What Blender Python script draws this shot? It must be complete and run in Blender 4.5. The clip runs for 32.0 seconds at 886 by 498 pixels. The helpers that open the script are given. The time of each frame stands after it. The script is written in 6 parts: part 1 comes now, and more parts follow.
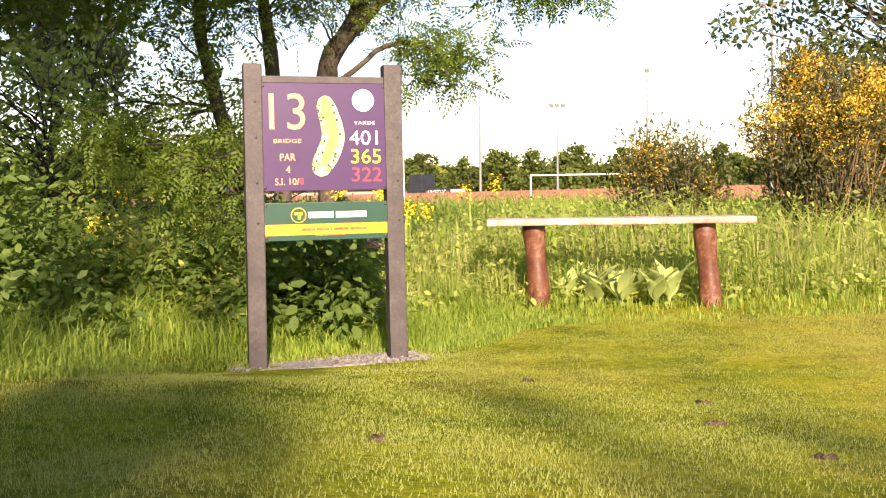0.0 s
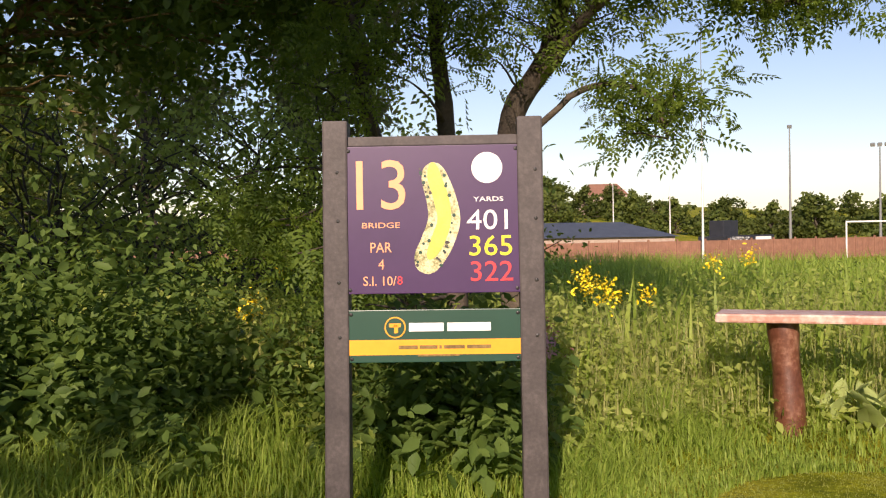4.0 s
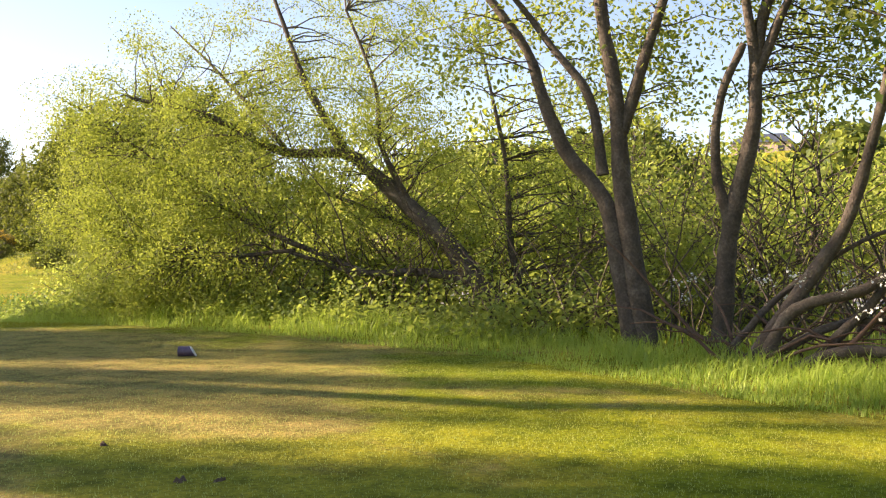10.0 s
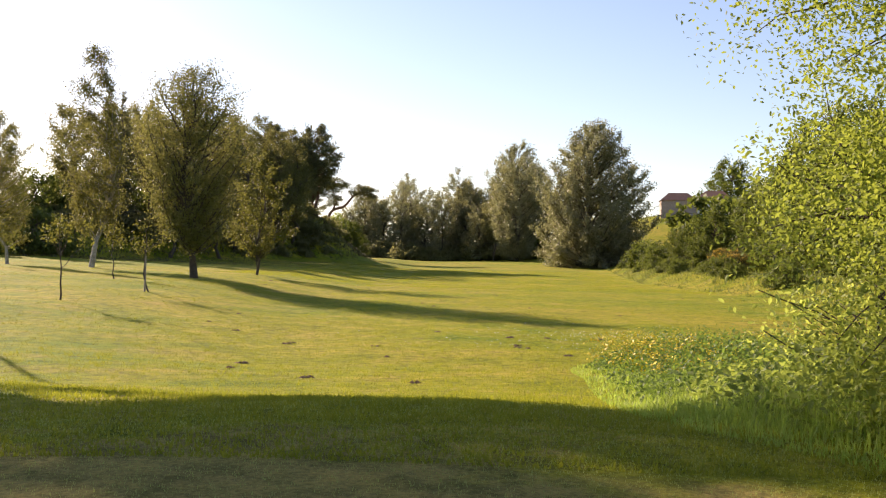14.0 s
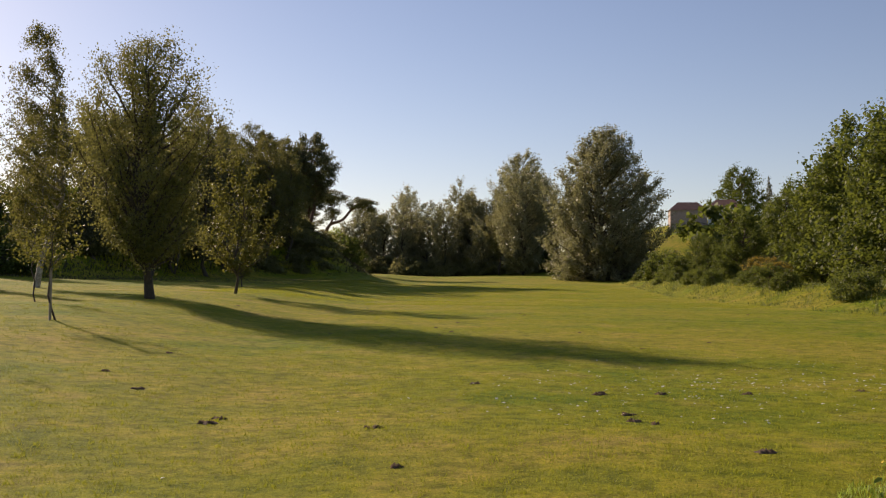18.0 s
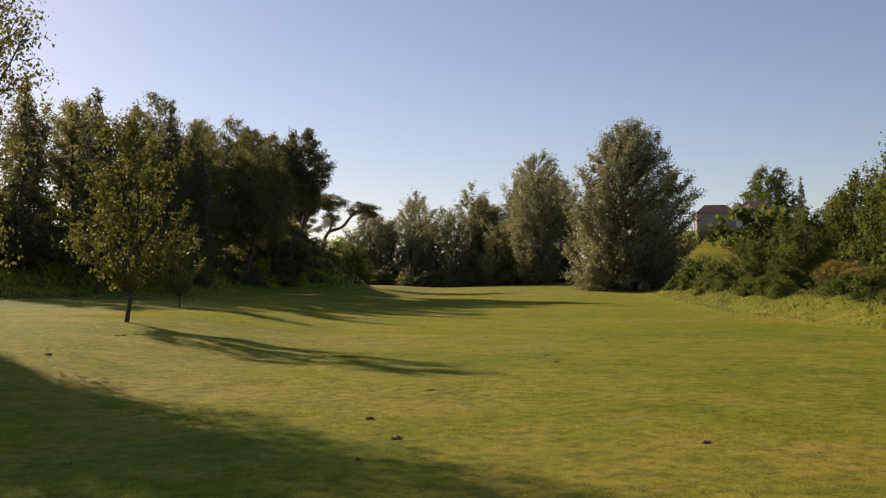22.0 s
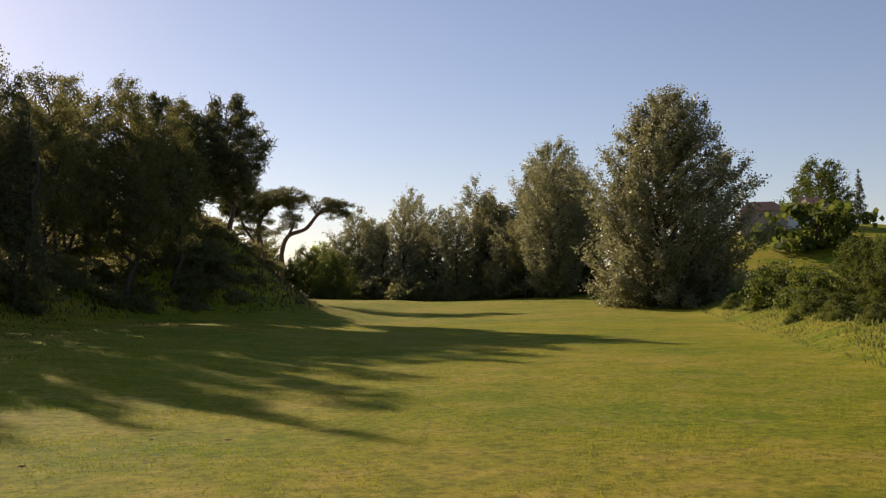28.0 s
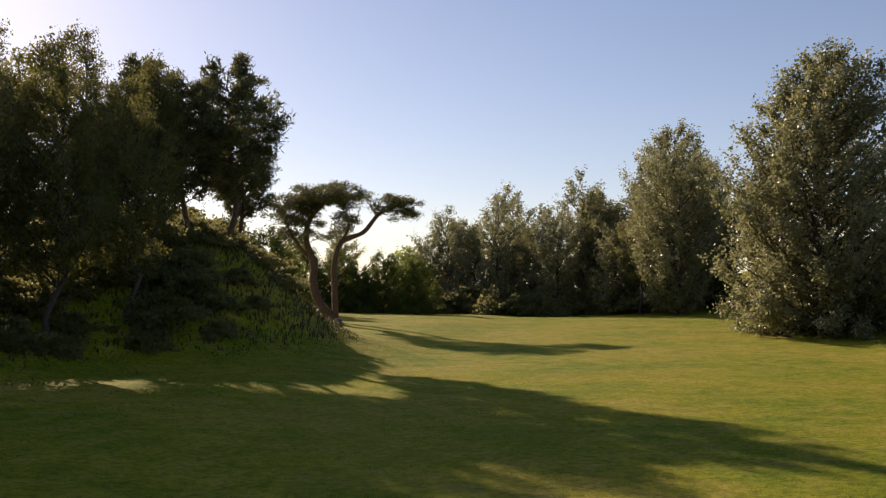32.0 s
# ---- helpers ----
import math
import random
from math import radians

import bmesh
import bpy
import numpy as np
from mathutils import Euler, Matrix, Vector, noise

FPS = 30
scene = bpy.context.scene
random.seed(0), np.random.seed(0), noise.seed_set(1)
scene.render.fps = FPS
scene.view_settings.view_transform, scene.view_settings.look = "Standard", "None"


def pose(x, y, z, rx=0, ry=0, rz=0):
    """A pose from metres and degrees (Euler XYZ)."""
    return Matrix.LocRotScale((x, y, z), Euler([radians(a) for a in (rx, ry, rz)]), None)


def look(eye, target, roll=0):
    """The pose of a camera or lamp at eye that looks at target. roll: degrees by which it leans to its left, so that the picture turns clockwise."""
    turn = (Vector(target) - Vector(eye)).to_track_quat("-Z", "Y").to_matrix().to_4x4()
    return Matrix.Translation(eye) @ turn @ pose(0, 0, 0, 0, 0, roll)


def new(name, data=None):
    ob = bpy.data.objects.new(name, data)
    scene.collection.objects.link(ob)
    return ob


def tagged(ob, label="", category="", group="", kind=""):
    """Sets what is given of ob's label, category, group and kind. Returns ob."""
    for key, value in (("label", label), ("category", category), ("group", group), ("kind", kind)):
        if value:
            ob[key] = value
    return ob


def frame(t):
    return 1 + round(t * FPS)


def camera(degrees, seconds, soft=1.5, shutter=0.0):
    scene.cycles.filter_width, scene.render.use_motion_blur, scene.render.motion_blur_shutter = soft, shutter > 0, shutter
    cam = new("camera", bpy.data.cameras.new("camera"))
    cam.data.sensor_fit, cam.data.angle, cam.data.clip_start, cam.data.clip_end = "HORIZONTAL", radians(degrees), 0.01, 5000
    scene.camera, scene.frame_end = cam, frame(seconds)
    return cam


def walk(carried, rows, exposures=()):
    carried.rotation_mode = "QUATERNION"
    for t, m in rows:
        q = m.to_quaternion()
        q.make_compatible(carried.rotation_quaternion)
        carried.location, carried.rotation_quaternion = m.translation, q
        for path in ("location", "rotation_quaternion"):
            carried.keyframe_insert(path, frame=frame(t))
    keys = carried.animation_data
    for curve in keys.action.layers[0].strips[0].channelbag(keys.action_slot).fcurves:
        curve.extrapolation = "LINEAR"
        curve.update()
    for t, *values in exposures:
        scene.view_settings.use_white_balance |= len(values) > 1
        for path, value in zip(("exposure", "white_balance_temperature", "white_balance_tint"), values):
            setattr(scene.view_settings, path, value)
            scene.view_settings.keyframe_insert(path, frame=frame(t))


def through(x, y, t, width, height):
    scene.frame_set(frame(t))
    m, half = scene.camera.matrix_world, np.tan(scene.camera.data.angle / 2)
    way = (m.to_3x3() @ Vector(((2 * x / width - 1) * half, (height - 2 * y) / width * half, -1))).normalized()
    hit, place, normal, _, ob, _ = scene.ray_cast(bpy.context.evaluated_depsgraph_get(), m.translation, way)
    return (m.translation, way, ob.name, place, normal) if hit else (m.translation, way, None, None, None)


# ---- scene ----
cam = camera(48.9, 32.0, 1.2)
METRES, EYE, TILT, LEAN, TURN = 93.75, 0.9, 1.5, 0.0, 0.0
ROWS = [
    (0.0, -0.00026, 0.00099, -0.00012, 0.95, -5.24, 1.0),
    (0.5, 0.00029, 0.00481, 0.00037, -0.16, -4.92, 0.95),
    (1.0, 0.00113, 0.00757, 0.00029, -0.16, -4.55, 0.9),
    (1.5, 0.00154, 0.01068, -7e-05, 0.96, -4.19, 1.03),
    (2.0, 0.00217, 0.01246, -0.00016, 6.19, -3.68, 1.22),
    (2.5, 0.00276, 0.01455, 0.00015, 10.24, -3.42, 1.32),
    (4.5, 0.00555, 0.01547, 0.00137, 21.06, -1.82, 1.37),
    (5.0, 0.00773, 0.01087, 0.00134, 24.16, -1.53, 1.35),
    (5.5, 0.01033, 0.00432, 0.00163, 29.5, -1.32, 1.42),
    (6.0, 0.01462, -0.00279, 0.00196, 35.62, -1.16, 1.51),
    (6.5, 0.02013, -0.01053, 0.00234, 40.34, -1.01, 1.68),
    (7.0, 0.02506, -0.01509, 0.00251, 44.69, -0.86, 1.72),
    (7.5, 0.03041, -0.0176, 0.00241, 52.07, -0.69, 1.89),
    (8.0, 0.03279, -0.01569, 0.00204, 63.15, -0.19, 1.78),
    (8.5, 0.03439, -0.01276, 0.00205, 75.34, 0.28, 1.59),
    (9.0, 0.0334, -0.0092, 0.0023, 87.46, 0.59, 1.29),
    (9.5, 0.0294, -0.0057, 0.0025, 97.61, 0.95, 1.11),
    (10.0, 0.0231, -0.0033, 0.0025, 107.1, 1.26, 0.89),
    (10.5, 0.0154, -0.0028, 0.0026, 117.53, 1.54, 0.57),
    (11.0, 0.0072, -0.0048, 0.0022, 128.74, 1.73, 0.01),
    (11.5, -0.0006, -0.0086, 0.0022, 138.45, 1.86, -0.34),
    (12.0, -0.0086, -0.0145, 0.0021, 147.53, 1.97, -0.8),
    (12.5, -0.0161, -0.0224, 0.0024, 148.3, 2.13, -0.69),
    (13.0, -0.0237, -0.0317, 0.0029, 148.3, 2.28, -0.62),
    (13.5, -0.0291, -0.0403, 0.0037, 148.36, 2.43, -0.48),
    (14.0, -0.0331, -0.0485, 0.0041, 148.4, 2.6, -0.49),
    (14.5, -0.0376, -0.0569, 0.0043, 148.48, 2.72, -0.3),
    (16.5, -0.0552, -0.0907, 0.0045, 148.73, 3.27, -0.0),
    (17.0, -0.0602, -0.101, 0.0045, 148.66, 3.37, 0.1),
    (17.5, -0.0665, -0.1125, 0.0049, 148.44, 3.43, 0.26),
    (18.0, -0.0739, -0.1252, 0.0057, 148.47, 3.52, 0.35),
    (18.5, -0.0828, -0.139, 0.0069, 148.6, 3.62, 0.47),
    (19.0, -0.0924, -0.1537, 0.0078, 148.71, 3.69, 0.54),
    (19.5, -0.1026, -0.1691, 0.0086, 148.78, 3.74, 0.65),
    (20.0, -0.1133, -0.1849, 0.0095, 148.88, 3.84, 0.7),
    (20.5, -0.1249, -0.2011, 0.0107, 149.0, 3.91, 0.8),
    (21.0, -0.1372, -0.2177, 0.0117, 149.12, 3.96, 0.83),
    (21.5, -0.1502, -0.2351, 0.0125, 149.27, 4.04, 0.91),
    (22.0, -0.1641, -0.2533, 0.0132, 149.42, 4.1, 0.96),
    (22.5, -0.1784, -0.272, 0.0142, 149.55, 4.16, 1.01),
    (23.0, -0.1933, -0.2912, 0.0156, 149.7, 4.19, 1.05),
    (23.5, -0.2083, -0.3104, 0.0173, 149.81, 4.22, 1.08),
    (24.0, -0.2238, -0.3303, 0.0193, 149.94, 4.27, 1.13),
    (24.5, -0.24, -0.3513, 0.021, 150.06, 4.33, 1.17),
    (26.5, -0.3117, -0.4416, 0.028, 150.5, 4.42, 1.27),
    (27.0, -0.3312, -0.4671, 0.0299, 150.57, 4.46, 1.27),
    (27.5, -0.3512, -0.4929, 0.0326, 150.64, 4.5, 1.3),
    (28.0, -0.3716, -0.5191, 0.0355, 150.71, 4.54, 1.34),
    (28.5, -0.3923, -0.5454, 0.0385, 150.87, 4.59, 1.32),
    (29.0, -0.4128, -0.5723, 0.0427, 151.72, 4.6, 1.27),
    (29.5, -0.4332, -0.5989, 0.0484, 153.53, 4.66, 1.13),
    (30.0, -0.4534, -0.6245, 0.0534, 156.67, 4.75, 0.83),
    (30.5, -0.4722, -0.6495, 0.057, 157.78, 4.76, 0.75),
    (31.0, -0.4902, -0.6753, 0.0593, 157.69, 4.76, 0.8),
    (31.5, -0.5077, -0.7015, 0.061, 157.66, 4.74, 0.86),
    (32.0, -0.5251, -0.7288, 0.0627, 157.62, 4.74, 0.87),
]

TINT = 27
EXPOSURES = [(t, stops, kelvin, TINT) for t, stops, kelvin in ((0, 1.2, 7150), (1.0, 0.88, 7050), (1.5, 0.66, 6950), (2.5, 0.38, 6850), (4.5, 0.22, 6650), (6, 0.3, 6600), (8, 0.75, 6750), (9.5, 1.3, 7100), (11, 1.55, 7150), (12.3, 1.55, 7150), (13.2, 1.1, 7000), (14.5, 0.65, 6950), (16.5, 0.02, 6900), (19, -0.08, 6850), (24, -0.13, 6850), (32, -0.03, 6850))]
walk(cam, [(t, pose(0, 0, EYE, TILT, LEAN, TURN) @ pose(METRES * x, METRES * y, METRES * z, 90 + pitch, roll, yaw)) for t, x, y, z, yaw, pitch, roll in ROWS], EXPOSURES)

# ---- sky and sun ----
SUN_AZ, SUN_EL = 171.5, 23.5
sun_dir = Vector((math.sin(radians(SUN_AZ)) * math.cos(radians(SUN_EL)), math.cos(radians(SUN_AZ)) * math.cos(radians(SUN_EL)), math.sin(radians(SUN_EL))))
world = bpy.data.worlds.new("world")
scene.world = world
world.use_nodes = True
wn = world.node_tree
sky = wn.nodes.new("ShaderNodeTexSky")
sky.sky_type, sky.sun_disc = "NISHITA", False
sky.sun_elevation, sky.sun_rotation = radians(SUN_EL), radians(SUN_AZ)
sky.air_density, sky.dust_density, sky.ozone_density = 1.0, 0.28, 1.5
wn.links.new(sky.outputs[0], wn.nodes["Background"].inputs[0])
wn.nodes["Background"].inputs[1].default_value = 0.108
sun_data = bpy.data.lights.new("sun", "SUN")
sun_data.energy, sun_data.angle, sun_data.color = 6.2, radians(0.6), (1.0, 0.87, 0.66)
sun = new("sun", sun_data)
sun.matrix_world = look(sun_dir * 300, (0, 0, 0))


# ---- materials ----
def mat(name, build):
    m = bpy.data.materials.new(name)
    m.use_nodes = True
    nt = m.node_tree
    bsdf = nt.nodes["Principled BSDF"]
    build(nt, bsdf)
    return m


def node(nt, kind, **vals):
    n = nt.nodes.new(kind)
    for k, v in vals.items():
        n.inputs[k.replace("_", " ")].default_value = v
    return n


def ramp(nt, fac, stops):
    r = nt.nodes.new("ShaderNodeValToRGB")
    while len(r.color_ramp.elements) < len(stops):
        r.color_ramp.elements.new(0.5)
    for e, (p, c) in zip(r.color_ramp.elements, stops):
        e.position, e.color = p, (*c, 1)
    nt.links.new(fac, r.inputs[0])
    return r.outputs[0]


def noise_fac(nt, scale, detail=4.0, rough=0.6, coord="Object"):
    tc = nt.nodes.new("ShaderNodeTexCoord")
    n = node(nt, "ShaderNodeTexNoise", Scale=scale, Detail=detail, Roughness=rough)
    nt.links.new(tc.outputs[coord], n.inputs["Vector"])
    return n.outputs["Fac"]


def mixc(nt, fac, a, b, blend="MIX"):
    m = nt.nodes.new("ShaderNodeMix")
    m.data_type, m.blend_type = "RGBA", blend
    for sock, v in ((m.inputs["Factor"], fac), (m.inputs[6], a), (m.inputs[7], b)):
        if isinstance(v, (int, float)):
            sock.default_value = v
        elif isinstance(v, tuple):
            sock.default_value = (*v, 1)
        else:
            nt.links.new(v, sock)
    return m.outputs[2]


def bump(nt, bsdf, fac, strength=0.4, dist=0.02):
    b = node(nt, "ShaderNodeBump", Strength=strength, Distance=dist)
    nt.links.new(fac, b.inputs["Height"])
    nt.links.new(b.outputs[0], bsdf.inputs["Normal"])


def surface(name, stops, scale, rough=0.8, detail=5.0, bumps=0.4, dist=0.01, metal=0.0, fine=6.0):
    """A surface whose colour runs over stops by noise at two scales, with a fine relief."""
    def build(nt, b):
        f1, f2 = noise_fac(nt, scale, detail), noise_fac(nt, scale * fine, 3.0)
        a = nt.nodes.new("ShaderNodeMath")
        a.operation = "MULTIPLY_ADD"
        nt.links.new(f2, a.inputs[0])
        a.inputs[1].default_value = 0.45
        s = nt.nodes.new("ShaderNodeMath")
        s.operation = "MULTIPLY"
        nt.links.new(f1, s.inputs[0])
        s.inputs[1].default_value = 0.6
        nt.links.new(s.outputs[0], a.inputs[2])
        nt.links.new(ramp(nt, a.outputs[0], stops), b.inputs["Base Color"])
        b.inputs["Roughness"].default_value = rough
        b.inputs["Metallic"].default_value = metal
        bump(nt, b, a.outputs[0], bumps, dist)
    return mat(name, build)


def leaf_mat(name, dark, light, through=(0.35, 0.5, 0.05), trans=0.45, rough=0.6, spread=0.25):
    """Leaves: each island has its own shade; light passes through them."""
    def build(nt, b):
        geo = nt.nodes.new("ShaderNodeNewGeometry")
        obi = nt.nodes.new("ShaderNodeObjectInfo")
        patch = noise_fac(nt, 0.9, 2.0)
        mm = nt.nodes.new("ShaderNodeMath")
        mm.operation = "MULTIPLY_ADD"
        nt.links.new(patch, mm.inputs[0])
        mm.inputs[1].default_value = 0.7
        nt.links.new(geo.outputs["Random Per Island"], mm.inputs[2])
        sc = nt.nodes.new("ShaderNodeMath")
        sc.operation = "MULTIPLY"
        nt.links.new(mm.outputs[0], sc.inputs[0])
        sc.inputs[1].default_value = 0.62
        col = ramp(nt, sc.outputs[0], [(0.1, dark), (0.9, light)])
        hs = node(nt, "ShaderNodeHueSaturation")
        mr = node(nt, "ShaderNodeMapRange")
        mr.inputs["To Min"].default_value, mr.inputs["To Max"].default_value = 1 - spread, 1 + spread
        nt.links.new(obi.outputs["Random"], mr.inputs["Value"])
        nt.links.new(mr.outputs[0], hs.inputs["Value"])
        nt.links.new(col, hs.inputs["Color"])
        b.inputs["Roughness"].default_value = rough
        b.inputs["Specular IOR Level"].default_value = 0.25
        nt.links.new(hs.outputs[0], b.inputs["Base Color"])
        tr = nt.nodes.new("ShaderNodeBsdfTranslucent")
        nt.links.new(mixc(nt, 0.5, hs.outputs[0], through), tr.inputs["Color"])
        mx = nt.nodes.new("ShaderNodeMixShader")
        mx.inputs[0].default_value = trans
        nt.links.new(b.outputs[0], mx.inputs[1])
        nt.links.new(tr.outputs[0], mx.inputs[2])
        nt.links.new(mx.outputs[0], nt.nodes["Material Output"].inputs["Surface"])
    return mat(name, build)


def build_lawn(nt, b):
    big = noise_fac(nt, 0.11, 3.0, 0.6)
    mid = noise_fac(nt, 0.75, 6.0, 0.7)
    small = noise_fac(nt, 4.2, 6.0, 0.75)
    fine = noise_fac(nt, 42.0, 4.0, 0.75)
    c1 = ramp(nt, big, [(0.38, (0.13, 0.2, 0.008)), (0.5, (0.24, 0.25, 0.013)), (0.6, (0.31, 0.27, 0.035))])
    c2 = ramp(nt, mid, [(0.36, (0.095, 0.155, 0.006)), (0.48, (0.22, 0.24, 0.011)), (0.56, (0.32, 0.28, 0.035)), (0.66, (0.4, 0.29, 0.09))])
    c3 = ramp(nt, small, [(0.38, (0.28, 0.34, 0.26)), (0.5, (1.0, 1.0, 1.0)), (0.62, (1.6, 1.45, 1.4))])
    f = ramp(nt, fine, [(0.32, (0.5, 0.52, 0.48)), (0.68, (1.38, 1.35, 1.3))])
    c = mixc(nt, 0.45, c1, c2)
    # worn straw-brown turf in the middle of the tee
    tc = nt.nodes.new("ShaderNodeTexCoord")
    d = nt.nodes.new("ShaderNodeVectorMath")
    d.operation = "DISTANCE"
    nt.links.new(tc.outputs["Object"], d.inputs[0])
    d.inputs[1].default_value = (-2.4, -5.4, 0.45)
    add = nt.nodes.new("ShaderNodeMath")
    add.operation = "MULTIPLY_ADD"
    nt.links.new(mid, add.inputs[0])
    add.inputs[1].default_value = -6.5
    nt.links.new(d.outputs["Value"], add.inputs[2])
    worn = ramp(nt, add.outputs[0], [(0.0, (0.55, 0.55, 0.55)), (0.9, (0.0, 0.0, 0.0))])
    c = mixc(nt, worn, c, (0.3, 0.215, 0.1))
    c = mixc(nt, 0.55, c, c3, "MULTIPLY")
    nt.links.new(mixc(nt, 0.8, c, f, "MULTIPLY"), b.inputs["Base Color"])
    b.inputs["Roughness"].default_value = 0.9
    b.inputs["Specular IOR Level"].default_value = 0.08
    both = nt.nodes.new("ShaderNodeMath")
    both.operation = "MULTIPLY_ADD"
    nt.links.new(small, both.inputs[0])
    both.inputs[1].default_value = 1.6
    nt.links.new(fine, both.inputs[2])
    bump(nt, b, both.outputs[0], 0.6, 0.04)


M = {}
M["lawn"] = mat("mown_grass", build_lawn)
M["blade"] = leaf_mat("grass_blades", (0.12, 0.165, 0.012), (0.3, 0.29, 0.04), (0.5, 0.52, 0.03), 0.45, 0.65, 0.05)
M["tee_blade"] = leaf_mat("tee_blades", (0.26, 0.31, 0.075), (0.37, 0.4, 0.115), (0.6, 0.66, 0.16), 0.48, 0.65, 0.05)
M["wood"] = leaf_mat("woodland_leaves", (0.07, 0.085, 0.032), (0.18, 0.18, 0.08), (0.55, 0.52, 0.18), 0.5)
M["tall"] = leaf_mat("tall_grass", (0.14, 0.24, 0.03), (0.36, 0.44, 0.09), (0.62, 0.8, 0.1), 0.5, 0.5, 0.05)
M["straw_grass"] = leaf_mat("seeding_grass", (0.2, 0.25, 0.06), (0.5, 0.48, 0.2), (0.7, 0.75, 0.2), 0.5, 0.5, 0.05)
M["bank"] = leaf_mat("bank_grass", (0.07, 0.11, 0.022), (0.17, 0.19, 0.055), (0.4, 0.45, 0.08), 0.4, 0.6, 0.05)
M["heath"] = leaf_mat("mound_rough", (0.045, 0.046, 0.02), (0.12, 0.1, 0.048), (0.2, 0.2, 0.07), 0.2, 0.6, 0.05)
M["nettle"] = leaf_mat("nettle_leaves", (0.04, 0.08, 0.018), (0.12, 0.18, 0.04), (0.36, 0.52, 0.07), 0.4)
M["rowan"] = leaf_mat("rowan_leaves", (0.045, 0.09, 0.016), (0.16, 0.23, 0.035), (0.5, 0.66, 0.05), 0.42)
M["sycamore"] = leaf_mat("sycamore_leaves", (0.04, 0.08, 0.016), (0.11, 0.17, 0.03), (0.4, 0.58, 0.05), 0.45)
M["hawthorn"] = leaf_mat("hawthorn_leaves", (0.035, 0.07, 0.014), (0.1, 0.15, 0.03), (0.4, 0.55, 0.05), 0.4)
M["willow"] = leaf_mat("willow_leaves", (0.1, 0.145, 0.026), (0.28, 0.325, 0.062), (0.62, 0.72, 0.09), 0.43)
M["birch"] = leaf_mat("birch_leaves", (0.06, 0.075, 0.02), (0.16, 0.16, 0.055), (0.45, 0.42, 0.1), 0.38)
M["young"] = leaf_mat("young_leaves", (0.05, 0.065, 0.018), (0.15, 0.15, 0.04), (0.42, 0.4, 0.06), 0.32)
M["poplar"] = leaf_mat("white_poplar_leaves", (0.06, 0.066, 0.03), (0.31, 0.3, 0.19), (0.6, 0.6, 0.22), 0.38, 0.4, 0.1)
M["needle"] = leaf_mat("conifer_needles", (0.05, 0.06, 0.026), (0.125, 0.13, 0.065), (0.35, 0.35, 0.12), 0.35, 0.5)
M["hedge"] = leaf_mat("hedgerow_leaves", (0.036, 0.062, 0.013), (0.115, 0.14, 0.03), (0.34, 0.4, 0.05), 0.36)
M["weed"] = leaf_mat("weed_leaves", (0.16, 0.23, 0.04), (0.44, 0.5, 0.13), (0.78, 0.88, 0.14), 0.5)
M["gorse"] = leaf_mat("gorse_flowers", (0.58, 0.36, 0.03), (0.85, 0.6, 0.09), (0.8, 0.65, 0.06), 0.3)
M["gorse_green"] = leaf_mat("gorse_spines", (0.05, 0.07, 0.025), (0.14, 0.13, 0.05), (0.3, 0.3, 0.08), 0.25)
M["bark"] = surface("grey_bark", [(0.3, (0.028, 0.021, 0.015)), (0.52, (0.085, 0.065, 0.045)), (0.72, (0.17, 0.14, 0.1))], 9.0, 0.9, bumps=0.9, dist=0.02)
M["bark_dark"] = surface("dark_bark", [(0.3, (0.03, 0.024, 0.018)), (0.6, (0.085, 0.066, 0.046)), (0.85, (0.16, 0.13, 0.09))], 9.0, 0.9, bumps=0.9, dist=0.02)
M["bark_ochre"] = surface("lichened_bark", [(0.3, (0.1, 0.065, 0.03)), (0.55, (0.24, 0.155, 0.055)), (0.8, (0.36, 0.26, 0.11))], 12.0, 0.9, bumps=0.9, dist=0.02)
M["bark_pine"] = surface("pine_bark", [(0.3, (0.06, 0.035, 0.025)), (0.6, (0.15, 0.085, 0.05)), (0.85, (0.26, 0.15, 0.09))], 5.0, 0.9, bumps=0.9, dist=0.03)
M["bark_birch"] = surface("birch_bark", [(0.35, (0.05, 0.04, 0.035)), (0.5, (0.3, 0.28, 0.24)), (0.75, (0.55, 0.52, 0.46))], 5.0, 0.8, bumps=0.6, dist=0.01)


# ---- mesh helpers ----
def mesh_np(name, verts, faces, material, smooth=False):
    """A mesh from arrays: verts (n, 3), faces (m, k), all faces with k corners."""
    verts, faces = np.asarray(verts, np.float32), np.asarray(faces, np.int32)
    me = bpy.data.meshes.new(name)
    me.vertices.add(len(verts))
    me.vertices.foreach_set("co", verts.ravel())
    k = faces.shape[1]
    me.loops.add(faces.size)
    me.loops.foreach_set("vertex_index", faces.ravel())
    me.polygons.add(len(faces))
    me.polygons.foreach_set("loop_start", np.arange(0, faces.size, k, dtype=np.int32))
    me.update(calc_edges=True)
    me.materials.append(material)
    if smooth:
        me.polygons.foreach_set("use_smooth", np.ones(len(faces), dtype=bool))
    return me


def mesh_bm(name, bm, material, smooth=False):
    me = bpy.data.meshes.new(name)
    if smooth:
        for f in bm.faces:
            f.smooth = True
    bm.to_mesh(me)
    bm.free()
    me.materials.append(material)
    return me


def part(name, data, material, parent, label=""):
    """Links a bmesh or a mesh as one object under a thing or under a part."""
    me = data if isinstance(data, bpy.types.Mesh) else mesh_bm(name, data, material)
    ob = new(name, me)
    ob.parent = parent
    return tagged(ob, label)


